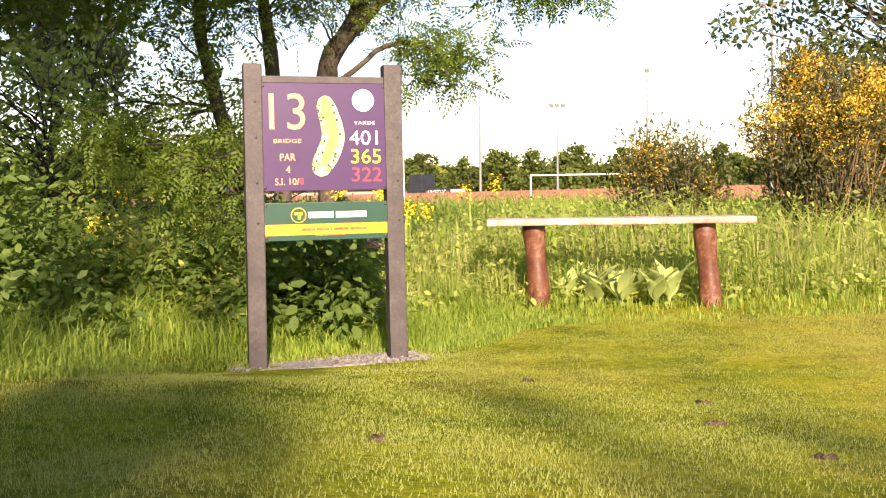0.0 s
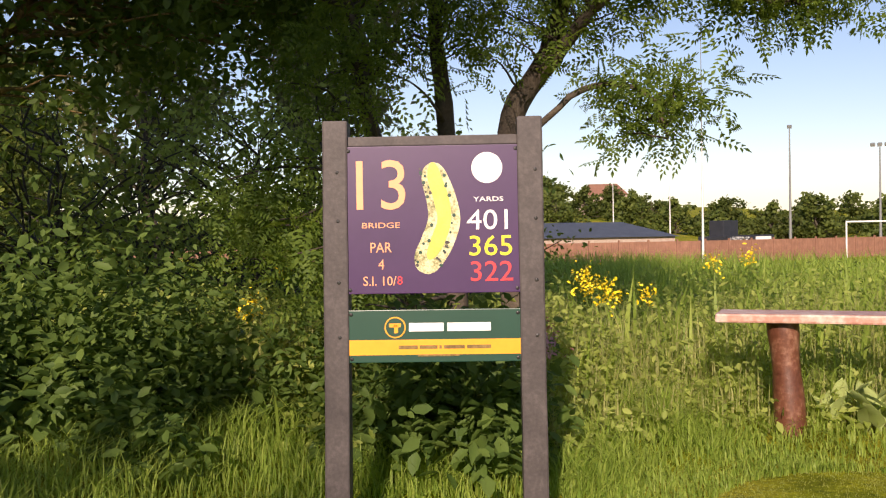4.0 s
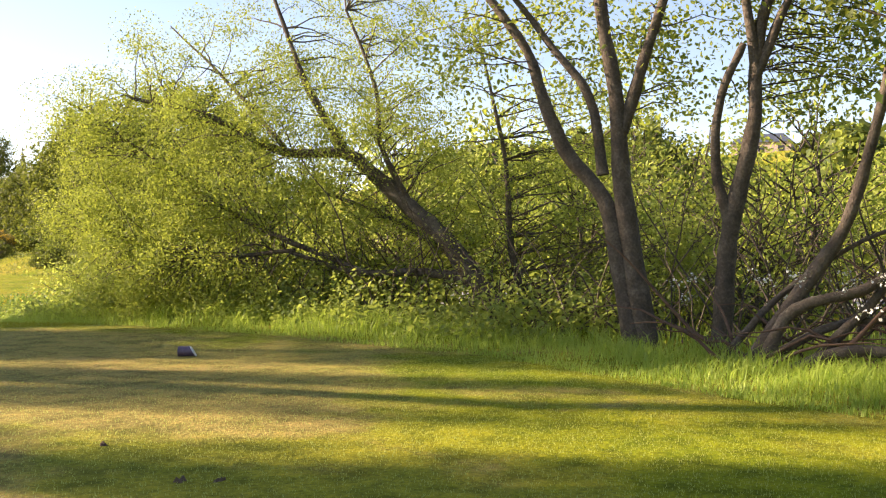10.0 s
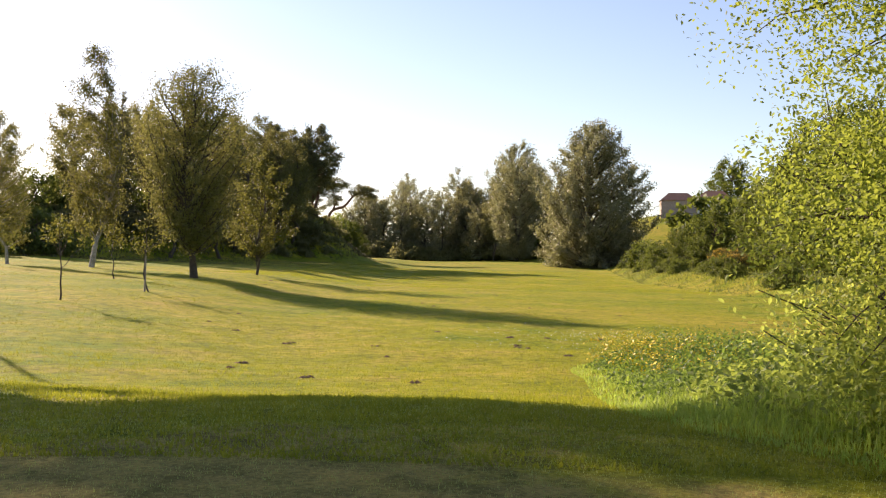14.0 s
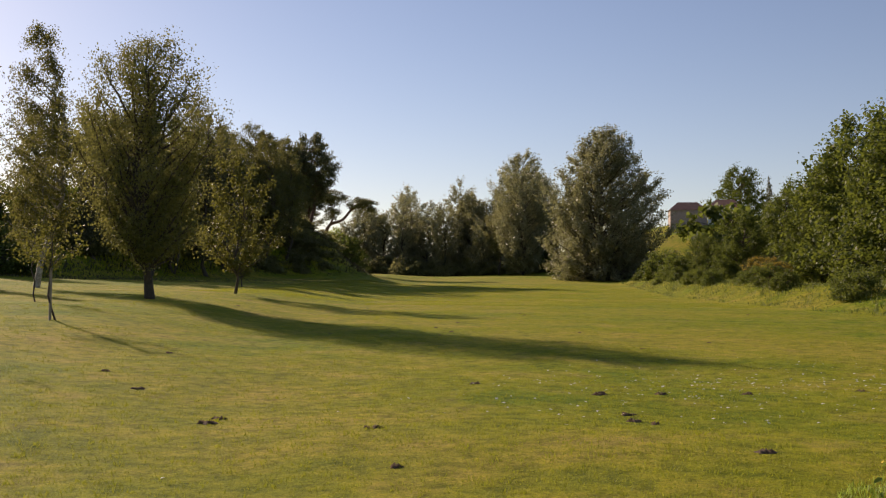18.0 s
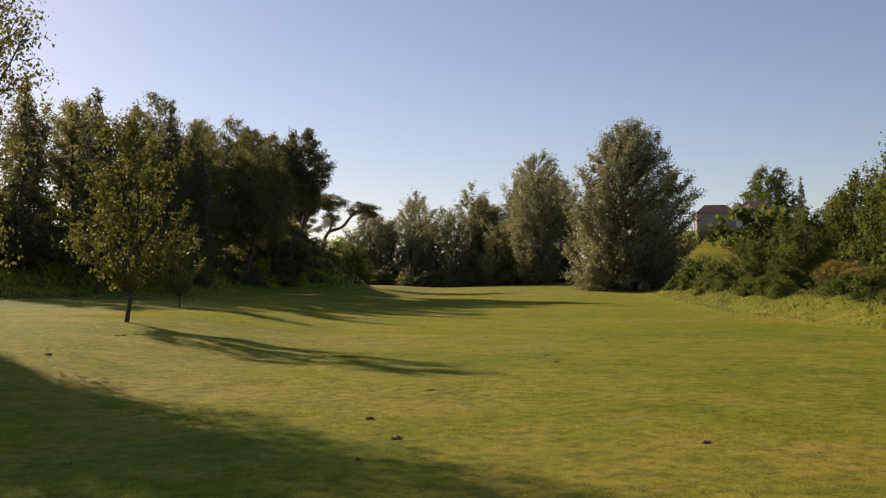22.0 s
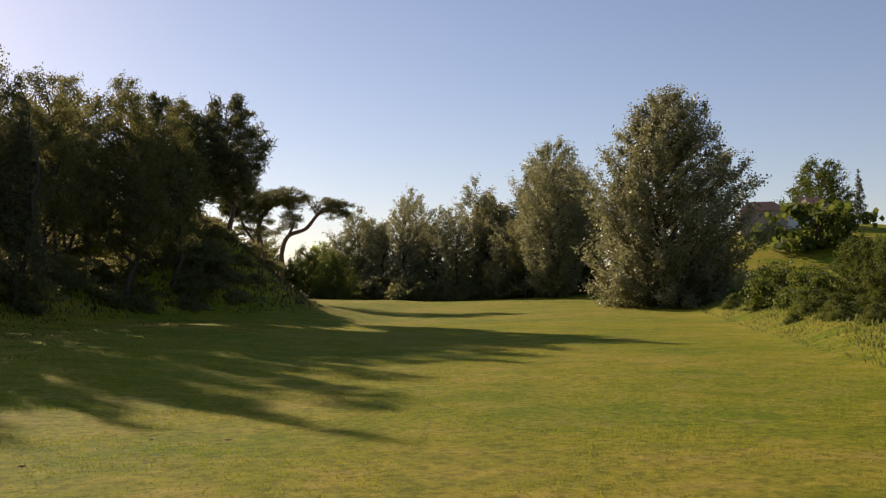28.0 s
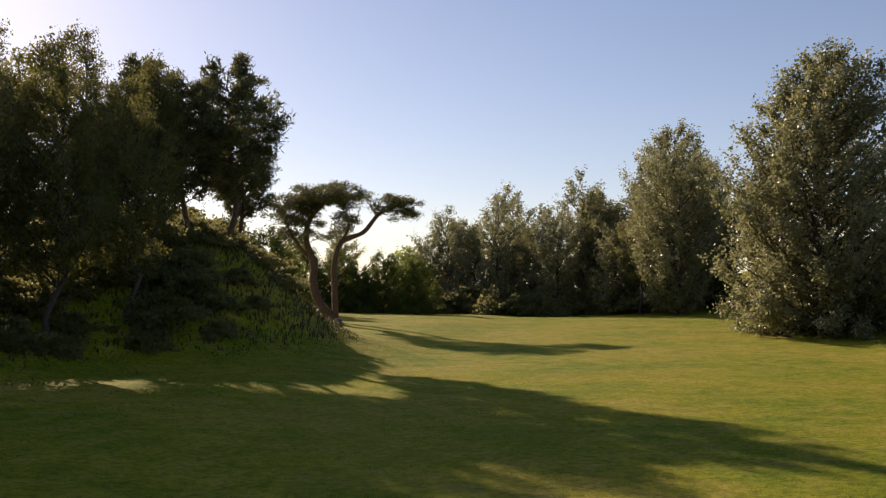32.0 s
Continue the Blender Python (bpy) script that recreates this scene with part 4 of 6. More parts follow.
stem_tree("elder_tree", 85, [
    ([(-4.36, 3.15, 0.23), (-4.29, 3.29, 1.22), (-4.22, 3.39, 2.07), (-4.01, 3.80, 2.82), (-3.87, 4.07, 3.32), (-3.67, 4.34, 4.39)], 0.117, 0.035),
    ([(-4.33, 3.22, 0.76), (-4.14, 3.58, 1.22), (-3.94, 3.98, 1.77), (-3.67, 4.34, 2.40)], 0.053, 0.018)],
    [((-4.14, 3.75, 4.04), (1.40, 1.40, 1.52), 165), ((-4.73, 3.64, 2.16), (0.70, 0.70, 0.58), 22), ((-3.56, 4.22, 2.75), (0.82, 0.82, 0.58), 40), ((-4.8, 3.1, 3.0), (0.8, 0.9, 0.9), 60), ((-5.0, 4.2, 2.3), (0.6, 0.7, 0.6), 32)],
    85, 0.42, 0.08, "oval", M["hawthorn"], M["bark_dark"], "dark leaning tree in the shade of the tee")
stem_tree("hawthorn_tree", 86, [
    ([(-4.11, 4.43, 0.09), (-4.03, 4.58, 1.16), (-3.95, 4.70, 1.84), (-3.89, 4.82, 2.62), (-3.85, 4.90, 3.63), (-3.73, 4.97, 4.95)], 0.072, 0.024),
    ([(-4.15, 4.39, 0.09), (-4.15, 4.33, 1.16), (-4.17, 4.28, 1.84), (-4.21, 4.20, 2.91)], 0.048, 0.018),
    ([(-4.06, 4.49, 0.09), (-3.99, 4.66, 1.11), (-3.80, 5.04, 1.47), (-3.63, 5.36, 1.78), (-3.46, 5.69, 2.25), (-3.25, 6.05, 2.91)], 0.066, 0.018),
    ([(-4.04, 4.45, 0.09), (-4.09, 4.48, 1.22), (-4.04, 4.55, 1.84), (-4.06, 4.48, 2.91)], 0.042, 0.014),
    ([(-3.97, 4.49, 0.09), (-3.89, 4.61, 0.87), (-3.73, 4.73, 1.47), (-3.49, 4.73, 2.07)], 0.036, 0.012)],
    [((-3.85, 5.09, 3.87), (1.56, 1.56, 1.68), 150), ((-3.01, 5.81, 2.55), (0.96, 0.96, 0.90), 75), ((-4.45, 5.45, 2.55), (0.96, 0.96, 0.72), 40), ((-2.89, 6.17, 4.11), (1.08, 1.08, 1.44), 90), ((-2.5, 6.7, 2.9), (0.9, 0.8, 0.9), 80)],
    95, 0.42, 0.07, "oval", M["hawthorn"], M["bark_ochre"], "many-stemmed hawthorn with ochre lichened bark in deep shade")
stem_tree("rowan_tree", 87, [
    ([(-0.8, 6.17, 0.1), (-0.84, 6.17, 1.15), (-0.82, 6.18, 1.65), (-0.7, 6.24, 1.87), (-0.6, 6.29, 2.21), (-0.5, 6.32, 2.7), (-0.4, 6.4, 4)], 0.085, 0.025),
    ([(-1.12, 6.13, 0.1), (-1.13, 6.15, 1.0), (-1.16, 6.14, 1.48), (-1.2, 6.13, 1.96), (-1.2, 6.13, 2.43), (-1.25, 6.11, 3.2), (-1.2, 6.1, 4.6)], 0.06, 0.02),
    ([(-1.2, 6.18, 0.1), (-1.45, 6.12, 1.16), (-1.58, 6.06, 1.75), (-1.6, 6.06, 2.04), (-1.69, 6.02, 2.37), (-1.85, 5.98, 3.2)], 0.055, 0.02),
    ([(-0.72, 6.2, 1.8), (-0.35, 5.96, 2.13), (-0.01, 6.05, 2.22), (0.39, 6.2, 2.1), (0.75, 6.3, 2.12)], 0.035, 0.008),
    ([(-0.8, 6.15, 1.5), (-0.46, 6.13, 1.75), (-0.18, 6.2, 1.72), (-0.08, 6.2, 1.5)], 0.02, 0.006)],
    [((-1.2, 6.2, 3.2), (1.5, 1.1, 1.3), 200), ((-0.7, 5.95, 2.3), (0.7, 0.4, 0.45), 44), ((-1.45, 5.6, 1.75), (0.35, 0.25, 0.35), 16), ((0.0, 6.1, 2.55), (0.6, 0.5, 0.5), 40), ((0.55, 6.2, 2.2), (0.38, 0.3, 0.2), 30), ((-0.15, 6.2, 1.72), (0.25, 0.25, 0.22), 18), ((-1.9, 5.7, 1.15), (0.4, 0.35, 0.3), 20), ((-1.35, 5.3, 0.95), (0.3, 0.3, 0.3), 12)],
    22, 0.26, 0.13, "pinnate", M["rowan"], M["bark_dark"], "many-stemmed rowan with feathery green leaves behind the sign")
stem_tree("willow_tree", 88, [
    ([(-7.25, -2.35, 0.3), (-7.28, -3.12, 1.27), (-7.29, -3.54, 1.65), (-7.31, -4.02, 2.04), (-7.32, -4.32, 2.25), (-7.35, -5.1, 2.3), (-7.3, -5.9, 2.7), (-7.2, -6.8, 2.9)], 0.11, 0.02),
    ([(-7.2, -2.38, 0.4), (-7.27, -2.94, 0.95), (-7.3, -3.48, 1.03), (-7.33, -4.19, 1.02), (-7.3, -5.0, 1.25)], 0.07, 0.02),
    ([(-7.32, -4.25, 2.2), (-7.33, -4.74, 2.93), (-7.33, -4.98, 3.47), (-7.34, -5.3, 4.3)], 0.05, 0.015),
    ([(-7.29, -3.55, 1.65), (-7.3, -3.9, 2.34), (-7.3, -3.96, 2.94), (-7.3, -4.3, 3.8)], 0.04, 0.012),
    ([(-7.4, -2.5, 0.4), (-7.8, -3.0, 1.0), (-8.0, -4.0, 1.6), (-8.2, -5.2, 2.0)], 0.06, 0.015),
    ([(-7.33, -4.1, 1.02), (-7.5, -5.6, 1.6), (-7.6, -7.0, 2.4), (-7.5, -7.8, 2.9)], 0.035, 0.008),
    ([(-7.3, -4.9, 1.25), (-7.4, -6.2, 1.2), (-7.5, -7.6, 1.5)], 0.025, 0.008),
    ([(-7.35, -5.0, 2.3), (-7.8, -6.0, 3.2), (-7.9, -6.8, 3.9)], 0.03, 0.008),
    ([(-7.5, -2.3, 0.4), (-7.7, -2.6, 1.2), (-7.8, -2.7, 2.2), (-7.9, -3.0, 3.4)], 0.05, 0.012)],
    [((-7.6, -6.2, 2.6), (1.3, 1.7, 1.3), 115), ((-7.6, -6.6, 1.3), (1.0, 1.2, 0.7), 70), ((-7.9, -4.4, 3.4), (1.1, 1.6, 1.3), 70), ((-8.3, -3.6, 1.6), (0.8, 1.4, 0.9), 40), ((-8.2, -2.2, 2.0), (0.8, 1.0, 1.2), 34), ((-8.0, -4.6, 0.9), (0.6, 1.0, 0.4), 18), ((-7.5, -7.6, 2.2), (0.7, 0.6, 1.2), 55), ((-7.0, -6.2, 1.0), (0.6, 1.3, 0.5), 40), ((-7.0, -5.4, 2.2), (0.6, 1.2, 0.8), 44), ((-6.9, -3.6, 2.6), (0.5, 0.9, 0.8), 26), ((-7.6, -4.2, 1.5), (0.6, 1.6, 0.6), 44), ((-7.8, -1.4, 1.2), (0.6, 1.2, 0.8), 36), ((-7.2, -6.4, 0.6), (0.5, 1.6, 0.3), 40)],
    330, 0.33, 0.029, "oval", M["willow"], M["bark"], "spreading sunlit willow with leaning stems", limb_r=0.01)
# sunlit scrub behind the tree line
for x, y, sc, k in ((-10.8, -3.4, 1.1, "scrub"), (-11.4, -0.8, 1.0, "scrub"), (-12.0, 1.8, 0.9, "scrub"), (-12.5, -5.8, 1.2, "scrub"), (-14, -2, 1.2, "scrub"), (-17, 0.5, 0.3, "lit"), (-18, -4, 0.34, "lit"), (-16, 4.5, 0.3, "lit"), (-11, 12.5, 0.4, "broad"), (-8, 13.5, 0.4, "dark"), (-19, 9, 0.35, "broad"), (-14, 17, 0.42, "broad"), (-23, 3, 0.4, "lit"), (-5.5, 14, 0.45, "dark"), (-27, -3, 0.5, "broad"), (-25, -9, 0.55, "lit"), (-30, 6, 0.5, "broad"), (-26, 14, 0.5, "broad"), (-20, 22, 0.5, "broad")):
    plant(k, x, y, sc, "scrub behind the tee")
plant("fine", 6.9, 14.2, 1.0, "trees by the bench")
plant("fine", 8.8, 13.4, 1.0, "trees by the bench")
plant("fine", 11, 12.5, 1.0, "trees by the bench")

for x, y, sc in ((-9.6, -2.2, 1.0), (-9.0, -0.2, 0.8), (-8.2, 1.6, 0.35), (-6.2, 6.4, 0.5), (-5.0, 7.6, 0.9), (-3.6, 8.4, 0.8), (-8.0, 8.2, 0.6), (-6.0, 10.4, 1.2), (-4.0, 11, 1.1), (-2.4, 9.4, 0.7), (-9.9, -4.6, 1.0), (-9.7, -6.8, 0.8), (-8.9, -8.4, 0.55), (-11.8, 0.6, 1.2), (-11.6, 6.8, 1.2)):
    plant("scrub", x, y, sc, "scrub behind the tree line")
# thin brown stems among the willows
rng = np.random.default_rng(77)
paths = []
for i in range(330):
    x, y = rng.uniform(-9.2, -5.9), rng.uniform(-6.3, 1.6)
    if x > -4.6 - 0.45 * abs(y - 1):
        x -= 1.2
    z = hz(x, y)
    L, a = rng.uniform(0.7, 2.2), rng.uniform(0, 6.28)
    tip = (x + 0.45 * L * math.cos(a), y + 0.6 * L * math.sin(a), z + L * rng.uniform(0.45, 0.95))
    paths.append((bend((x, y, z - 0.05), tip, rng, 0.12, 7), np.linspace(rng.uniform(0.005, 0.016), 0.003, 7)))
tagged(new("brushwood", tubes("brushwood", paths, M["bark"], 5)), "tangle of thin brown stems under the willows", "undergrowth", kind="stuff")

# fallen brown branches heaped between the stems
paths = []
for i in range(70):
    x, y = rng.uniform(-5.5, -4.3), rng.uniform(-0.4, 1.9)
    L, a = rng.uniform(0.5, 1.4), rng.choice((1.3, -1.6)) + rng.normal(0, 0.6)
    z = hz(x, y)
    tip = (x + 0.35 * L * math.cos(a), y + 0.85 * L * math.sin(a), z + L * rng.uniform(0.1, 0.7))
    paths.append((bend((x, y, z - 0.03), tip, rng, 0.2, 7), np.linspace(rng.uniform(0.006, 0.02), 0.003, 7)))
tagged(new("brush_heap", tubes("brush_heap", paths, M["bark_pine"], 5)), "heap of fallen reddish-brown branches under the trees", "undergrowth", kind="stuff")

# ---- gorse ----
def gorse(x, y, tall, wide, seed, label, bloom=330):
    rng = np.random.default_rng(seed)
    g = thing("gorse_bush", (x, y, hz(x, y)), label, "bush", "gorse bushes")
    n = int(70 * wide)
    h = rng.uniform(0, 1, n)
    a = rng.uniform(0, 2 * np.pi, n)
    r = wide * 0.55 * np.sqrt(rng.uniform(0.1, 1, n)) * np.interp(h, (0, 0.35, 0.7, 1), (0.5, 0.95, 1.0, 0.5))
    tips = np.stack([r * np.cos(a), r * np.sin(a), 0.25 + h * (tall - 0.3)], -1)
    paths = [(bend((0.1 * t[0], 0.1 * t[1], -0.05), t, rng, 0.02), np.linspace(0.02, 0.005, 6)) for t in tips]
    tagged(part("branchwork", tubes("branchwork", paths, M["bark_dark"], 4), None, g), kind="stuff")
    bare = [(bend((0.35 * q[0], 0.35 * q[1], -0.05), (q[0], q[1], rng.uniform(0.3, 0.75) * tall), rng, 0.03), np.linspace(0.012, 0.004, 6)) for q in tips[rng.integers(0, n, n)]]
    tagged(part("bare_wood", tubes("bare_wood", bare, M["bark_ochre"], 4), None, g, "bare brown gorse stems"), kind="stuff")
    high = np.flatnonzero(tips[:, 2] > 0.3 * tall)
    w = high[rng.integers(0, len(high), n * 110)]
    pts = tips[w] + rng.normal(0, 0.11, (len(w), 3)) * (1, 1, 1.2)
    tagged(part("foliage", leaves("foliage", pts, 0.07 * rng.uniform(0.6, 1.3, len(w)), "narrow", M["gorse_green"], rng, -0.6), None, g), kind="stuff")
    lit = tips[(tips[:, 2] > 0.5 * tall) & (np.sin(tips[:, 0] * 6 + seed) * np.cos(tips[:, 2] * 5 + tips[:, 1] * 4) > -0.3)]
    w = rng.integers(0, len(lit), len(lit) * bloom)
    pts = lit[w] + rng.normal(0, 0.075, (len(w), 3)) + np.array([0, 0, 0.05])
    tagged(part("blossom", leaves("blossom", pts, 0.028 * rng.uniform(0.6, 1.3, len(w)), "oval", M["gorse"], rng, 0.0), None, g), kind="stuff")
    return g


gorse(3.45, 9.3, 1.85, 1.45, 5, "tall gorse bush covered in yellow flowers")
gorse(4.35, 9.7, 1.35, 1.2, 6, "gorse bush with yellow flowers and bare stems")
gorse(2.1, 10.2, 1.15, 0.9, 7, "small gorse bush with pale flower tips", 90)
gorse(-69.7, -64.9, 2.0, 3.4, 8, "yellow gorse bush on the bank")
gorse(-67.2, -61.6, 1.5, 2.4, 9, "yellow gorse bush on the bank")

# ---- tee sign ----
M["post"] = surface("recycled_plastic_post", [(0.3, (0.026, 0.021, 0.022)), (0.55, (0.052, 0.043, 0.043)), (0.8, (0.1, 0.085, 0.083))], 14.0, 0.6, bumps=0.35, dist=0.004)
M["purple"] = surface("purple_panel", [(0.2, (0.035, 0.012, 0.062)), (0.8, (0.055, 0.02, 0.088))], 3.0, 0.35, bumps=0.02)
M["green_panel"] = surface("green_panel", [(0.2, (0.008, 0.045, 0.03)), (0.8, (0.012, 0.06, 0.04))], 3.0, 0.35, bumps=0.02)
M["yellow_vinyl"] = surface("yellow_vinyl", [(0.2, (0.75, 0.29, 0.01)), (0.8, (0.84, 0.36, 0.02))], 6.0, 0.4, bumps=0.01)
M["white_vinyl"] = surface("white_vinyl", [(0.2, (0.75, 0.75, 0.73)), (0.8, (0.82, 0.82, 0.8))], 6.0, 0.4, bumps=0.01)
M["peach_vinyl"] = surface("peach_vinyl", [(0.2, (0.8, 0.31, 0.14)), (0.8, (0.85, 0.37, 0.18))], 6.0, 0.4, bumps=0.01)
M["lemon_vinyl"] = surface("lemon_vinyl", [(0.2, (0.8, 0.68, 0.01)), (0.8, (0.85, 0.74, 0.03))], 6.0, 0.4, bumps=0.01)
M["red_vinyl"] = surface("red_vinyl", [(0.2, (0.62, 0.03, 0.04)), (0.8, (0.7, 0.05, 0.06))], 6.0, 0.4, bumps=0.01)
M["hole_rough"] = surface("mottled_map_print", [(0.36, (0.1, 0.1, 0.03)), (0.46, (0.3, 0.28, 0.12)), (0.55, (0.55, 0.52, 0.3)), (0.66, (0.62, 0.6, 0.42))], 26.0, 0.4, bumps=0.01)
M["hole_green"] = surface("printed_fairway", [(0.3, (0.42, 0.37, 0.05)), (0.7, (0.66, 0.58, 0.1))], 25.0, 0.4, bumps=0.01)
M["steel"] = surface("screw_steel", [(0.3, (0.02, 0.02, 0.02)), (0.7, (0.07, 0.07, 0.07))], 80.0, 0.4, metal=0.6, bumps=0.05)
M["gravel"] = surface("grey_gravel", [(0.3, (0.1, 0.09, 0.085)), (0.5, (0.27, 0.25, 0.23)), (0.75, (0.48, 0.45, 0.42))], 45.0, 0.9, bumps=0.9, dist=0.02)


def letters(name, body, x, z, tall, width, material, parent, y=-0.0335):
    """Writing as a thin mesh, its middle at x and its foot at z on the sign's face."""
    cu = bpy.data.curves.new(name, "FONT")
    cu.body, cu.extrude, cu.resolution_u = body, 0.0004, 3
    ob = bpy.data.objects.new(name, cu)
    scene.collection.objects.link(ob)
    me = bpy.data.meshes.new_from_object(ob)
    bpy.data.objects.remove(ob)
    co = np.empty(len(me.vertices) * 3, np.float32)
    me.vertices.foreach_get("co", co)
    co = co.reshape(-1, 3)
    lo, hi = co.min(0), co.max(0)
    co[:, 0] = (co[:, 0] - (lo[0] + hi[0]) / 2) * width / (hi[0] - lo[0])
    co[:, 1] = (co[:, 1] - lo[1]) * tall / (hi[1] - lo[1])
    out = np.stack([co[:, 0] + x, co[:, 2] * 0.5 + y, co[:, 1] + z], -1)
    me.vertices.foreach_set("co", np.ascontiguousarray(out, np.float32).ravel())
    me.materials.clear()
    me.materials.append(material)
    me.update()
    return part(name, me, None, parent)


def disc(bm, x, z, r, y, thick=0.001, n=40):
    bmesh.ops.create_cone(bm, cap_ends=True, segments=n, radius1=r, radius2=r, depth=thick, matrix=at(x, y, z, 90, 0, 0))
    return bm


def ribbon(bm, line, widths, y, thick=0.001):
    """A flat shape along a line of (x, z), as wide as widths."""
    p = spline([(a, 0, b) for a, b in line], 40)
    w = np.interp(np.linspace(0, 1, 40), np.linspace(0, 1, len(widths)), widths)
    w = w * np.sqrt(np.clip(1 - np.abs(np.linspace(-1, 1, 40)) ** 10, 0.03, 1))
    d = np.gradient(p, axis=0)
    nx, nz = d[:, 2], -d[:, 0]
    L = np.hypot(nx, nz)
    rows = [[bm.verts.new((p[i, 0] + s * nx[i] / L[i] * w[i], y, p[i, 2] + s * nz[i] / L[i] * w[i])) for s in (-1, 1)] for i in range(40)]
    for a, b in zip(rows, rows[1:]):
        bm.faces.new((a[0], a[1], b[1], b[0]))
    bmesh.ops.recalc_face_normals(bm, faces=bm.faces)
    bmesh.ops.solidify(bm, geom=list(bm.faces), thickness=thick)
    return bm


PXM = 0.00095


def su(px):
    return (px - 407) * PXM


def sv(px):
    return 1.29 - (px - 10) * PXM


SX, SY, STURN = -0.608, 4.316, 16.9
sign = thing("tee_sign", (SX, SY, 0.125), "purple golf tee sign between two dark recycled-plastic posts", "sign", turn=STURN)
for sx, tilt_, extra in ((-0.305, 0.5, 0.0), (0.305, -0.3, 0.004)):
    b = bmesh.new()
    box(b, (0.078, 0.078, 1.55 + extra), at(sx, 0, 0.515 + extra / 2, 0, tilt_, 0), 0.006)
    bmesh.ops.subdivide_edges(b, edges=[e for e in b.edges if e.calc_length() > 1], cuts=10)
    for v in b.verts:
        v.co += Vector((noise.noise(v.co * 9), noise.noise(v.co * 9 + Vector((5, 0, 0))), 0)) * 0.0018
    post = part("post", b, M["post"], sign)
    for z in (1.13, 0.79, 0.62, 0.98):
        b = bmesh.new()
        bmesh.ops.create_uvsphere(b, u_segments=8, v_segments=5, radius=0.006, matrix=at(sx + 0.012, -0.039, z) @ Matrix.Diagonal((1, 0.5, 1, 1)))
        part("screw", b, M["steel"], post)
b = bmesh.new()
box(b, (0.535, 0.04, 0.03), at(0, -0.005, 1.225), 0.003)
part("top_rail", b, M["post"], sign)
b = bmesh.new()
box(b, (0.54, 0.012, 0.456), at(0, -0.026, 0.981), 0.002)
panel = part("panel", b, M["purple"], sign, "purple hole board with pale lettering")
b = bmesh.new()
box(b, (0.54, 0.012, 0.163), at(0, -0.026, 0.6215), 0.002)
board = part("sponsor_board", b, M["green_panel"], sign, "dark green sponsor board with a yellow stripe")
for nm, body, a, bb, c, d, m in (("number", "13", 160, 320, 140, 302, "peach_vinyl"), ("hole_name", "BRIDGE", 177, 300, 343, 361, "peach_vinyl"), ("par_word", "PAR", 203, 272, 408, 440, "peach_vinyl"),
                                ("par_figure", "4", 228, 247, 463, 495, "peach_vinyl"), ("stroke_index", "S.I. 10/", 178, 286, 518, 548, "peach_vinyl"), ("stroke_index_red", "8", 289, 306, 518, 546, "red_vinyl"),
                                ("yardage_word", "YARDS", 540, 637, 264, 279, "white_vinyl"), ("white_yardage", "401", 518, 650, 306, 371, "white_vinyl"), ("yellow_yardage", "365", 525, 663, 390, 455, "lemon_vinyl"), ("red_yardage", "322", 528, 665, 473, 538, "red_vinyl")):
    letters(nm, body, su((a + bb) / 2), sv(d), (d - c) * PXM, (bb - a) * PXM, M[m], panel)
part("white_disc", disc(bmesh.new(), su(585), sv(170), 0.0475, -0.0325), M["white_vinyl"], panel)
LINE = [(su(408), sv(150)), (su(415), sv(200)), (su(436), sv(270)), (su(444), sv(340)), (su(420), sv(410)), (su(392), sv(465)), (su(385), sv(512))]
part("hole_map", ribbon(bmesh.new(), LINE, (0.03, 0.041, 0.046, 0.05, 0.05, 0.046, 0.034), -0.0324), M["hole_rough"], panel)
part("fairway_map", ribbon(bmesh.new(), [(x, z) for x, z in LINE[:6]], (0.014, 0.022, 0.024, 0.021, 0.022, 0.016), -0.0336), M["hole_green"], panel)
rng = np.random.default_rng(12)
for i in range(34):
    k = rng.uniform(0.3, 5.7)
    a, c = LINE[int(k)], LINE[int(k) + 1]
    u = k - int(k)
    w = rng.uniform(0.024, 0.042) * (1 if i % 2 else -1)
    part("tree_mark", disc(bmesh.new(), a[0] + (c[0] - a[0]) * u + w, a[1] + (c[1] - a[1]) * u, rng.uniform(0.003, 0.006), -0.0338, n=8), M["green_panel"] if i % 3 else M["post"], panel)
b = bmesh.new()
box(b, (0.538, 0.001, 0.047), at(0, -0.0325, 0.587))
part("yellow_stripe", b, M["yellow_vinyl"], board)
part("emblem_ring", disc(bmesh.new(), su(279), sv(685), 0.033, -0.0325), M["yellow_vinyl"], board)
part("emblem_ground", disc(bmesh.new(), su(279), sv(685), 0.029, -0.0332), M["green_panel"], board)
b = bmesh.new()
box(b, (0.036, 0.001, 0.012), at(su(279), -0.034, sv(678)))
box(b, (0.012, 0.001, 0.026), at(su(282), -0.034, sv(690)))
part("emblem_mark", b, M["yellow_vinyl"], board)
for a, bb in ((324, 437), (449, 590)):
    b = bmesh.new()
    box(b, ((bb - a) * PXM, 0.001, 0.026), at(su((a + bb) / 2), -0.0328, sv(685)), 0.0)
    part("lettering_bar", b, M["white_vinyl"], board)
for a, bb, w in ((290, 352, 750), (358, 416, 750), (422, 430, 750), (436, 505, 750), (512, 590, 750), (352, 487, 777)):
    b = bmesh.new()
    box(b, ((bb - a) * PXM, 0.001, 0.011 if w == 750 else 0.006), at(su((a + bb) / 2), -0.0336, sv(w)))
    part("small_lettering_bar", b, M["bark_ochre"], board)
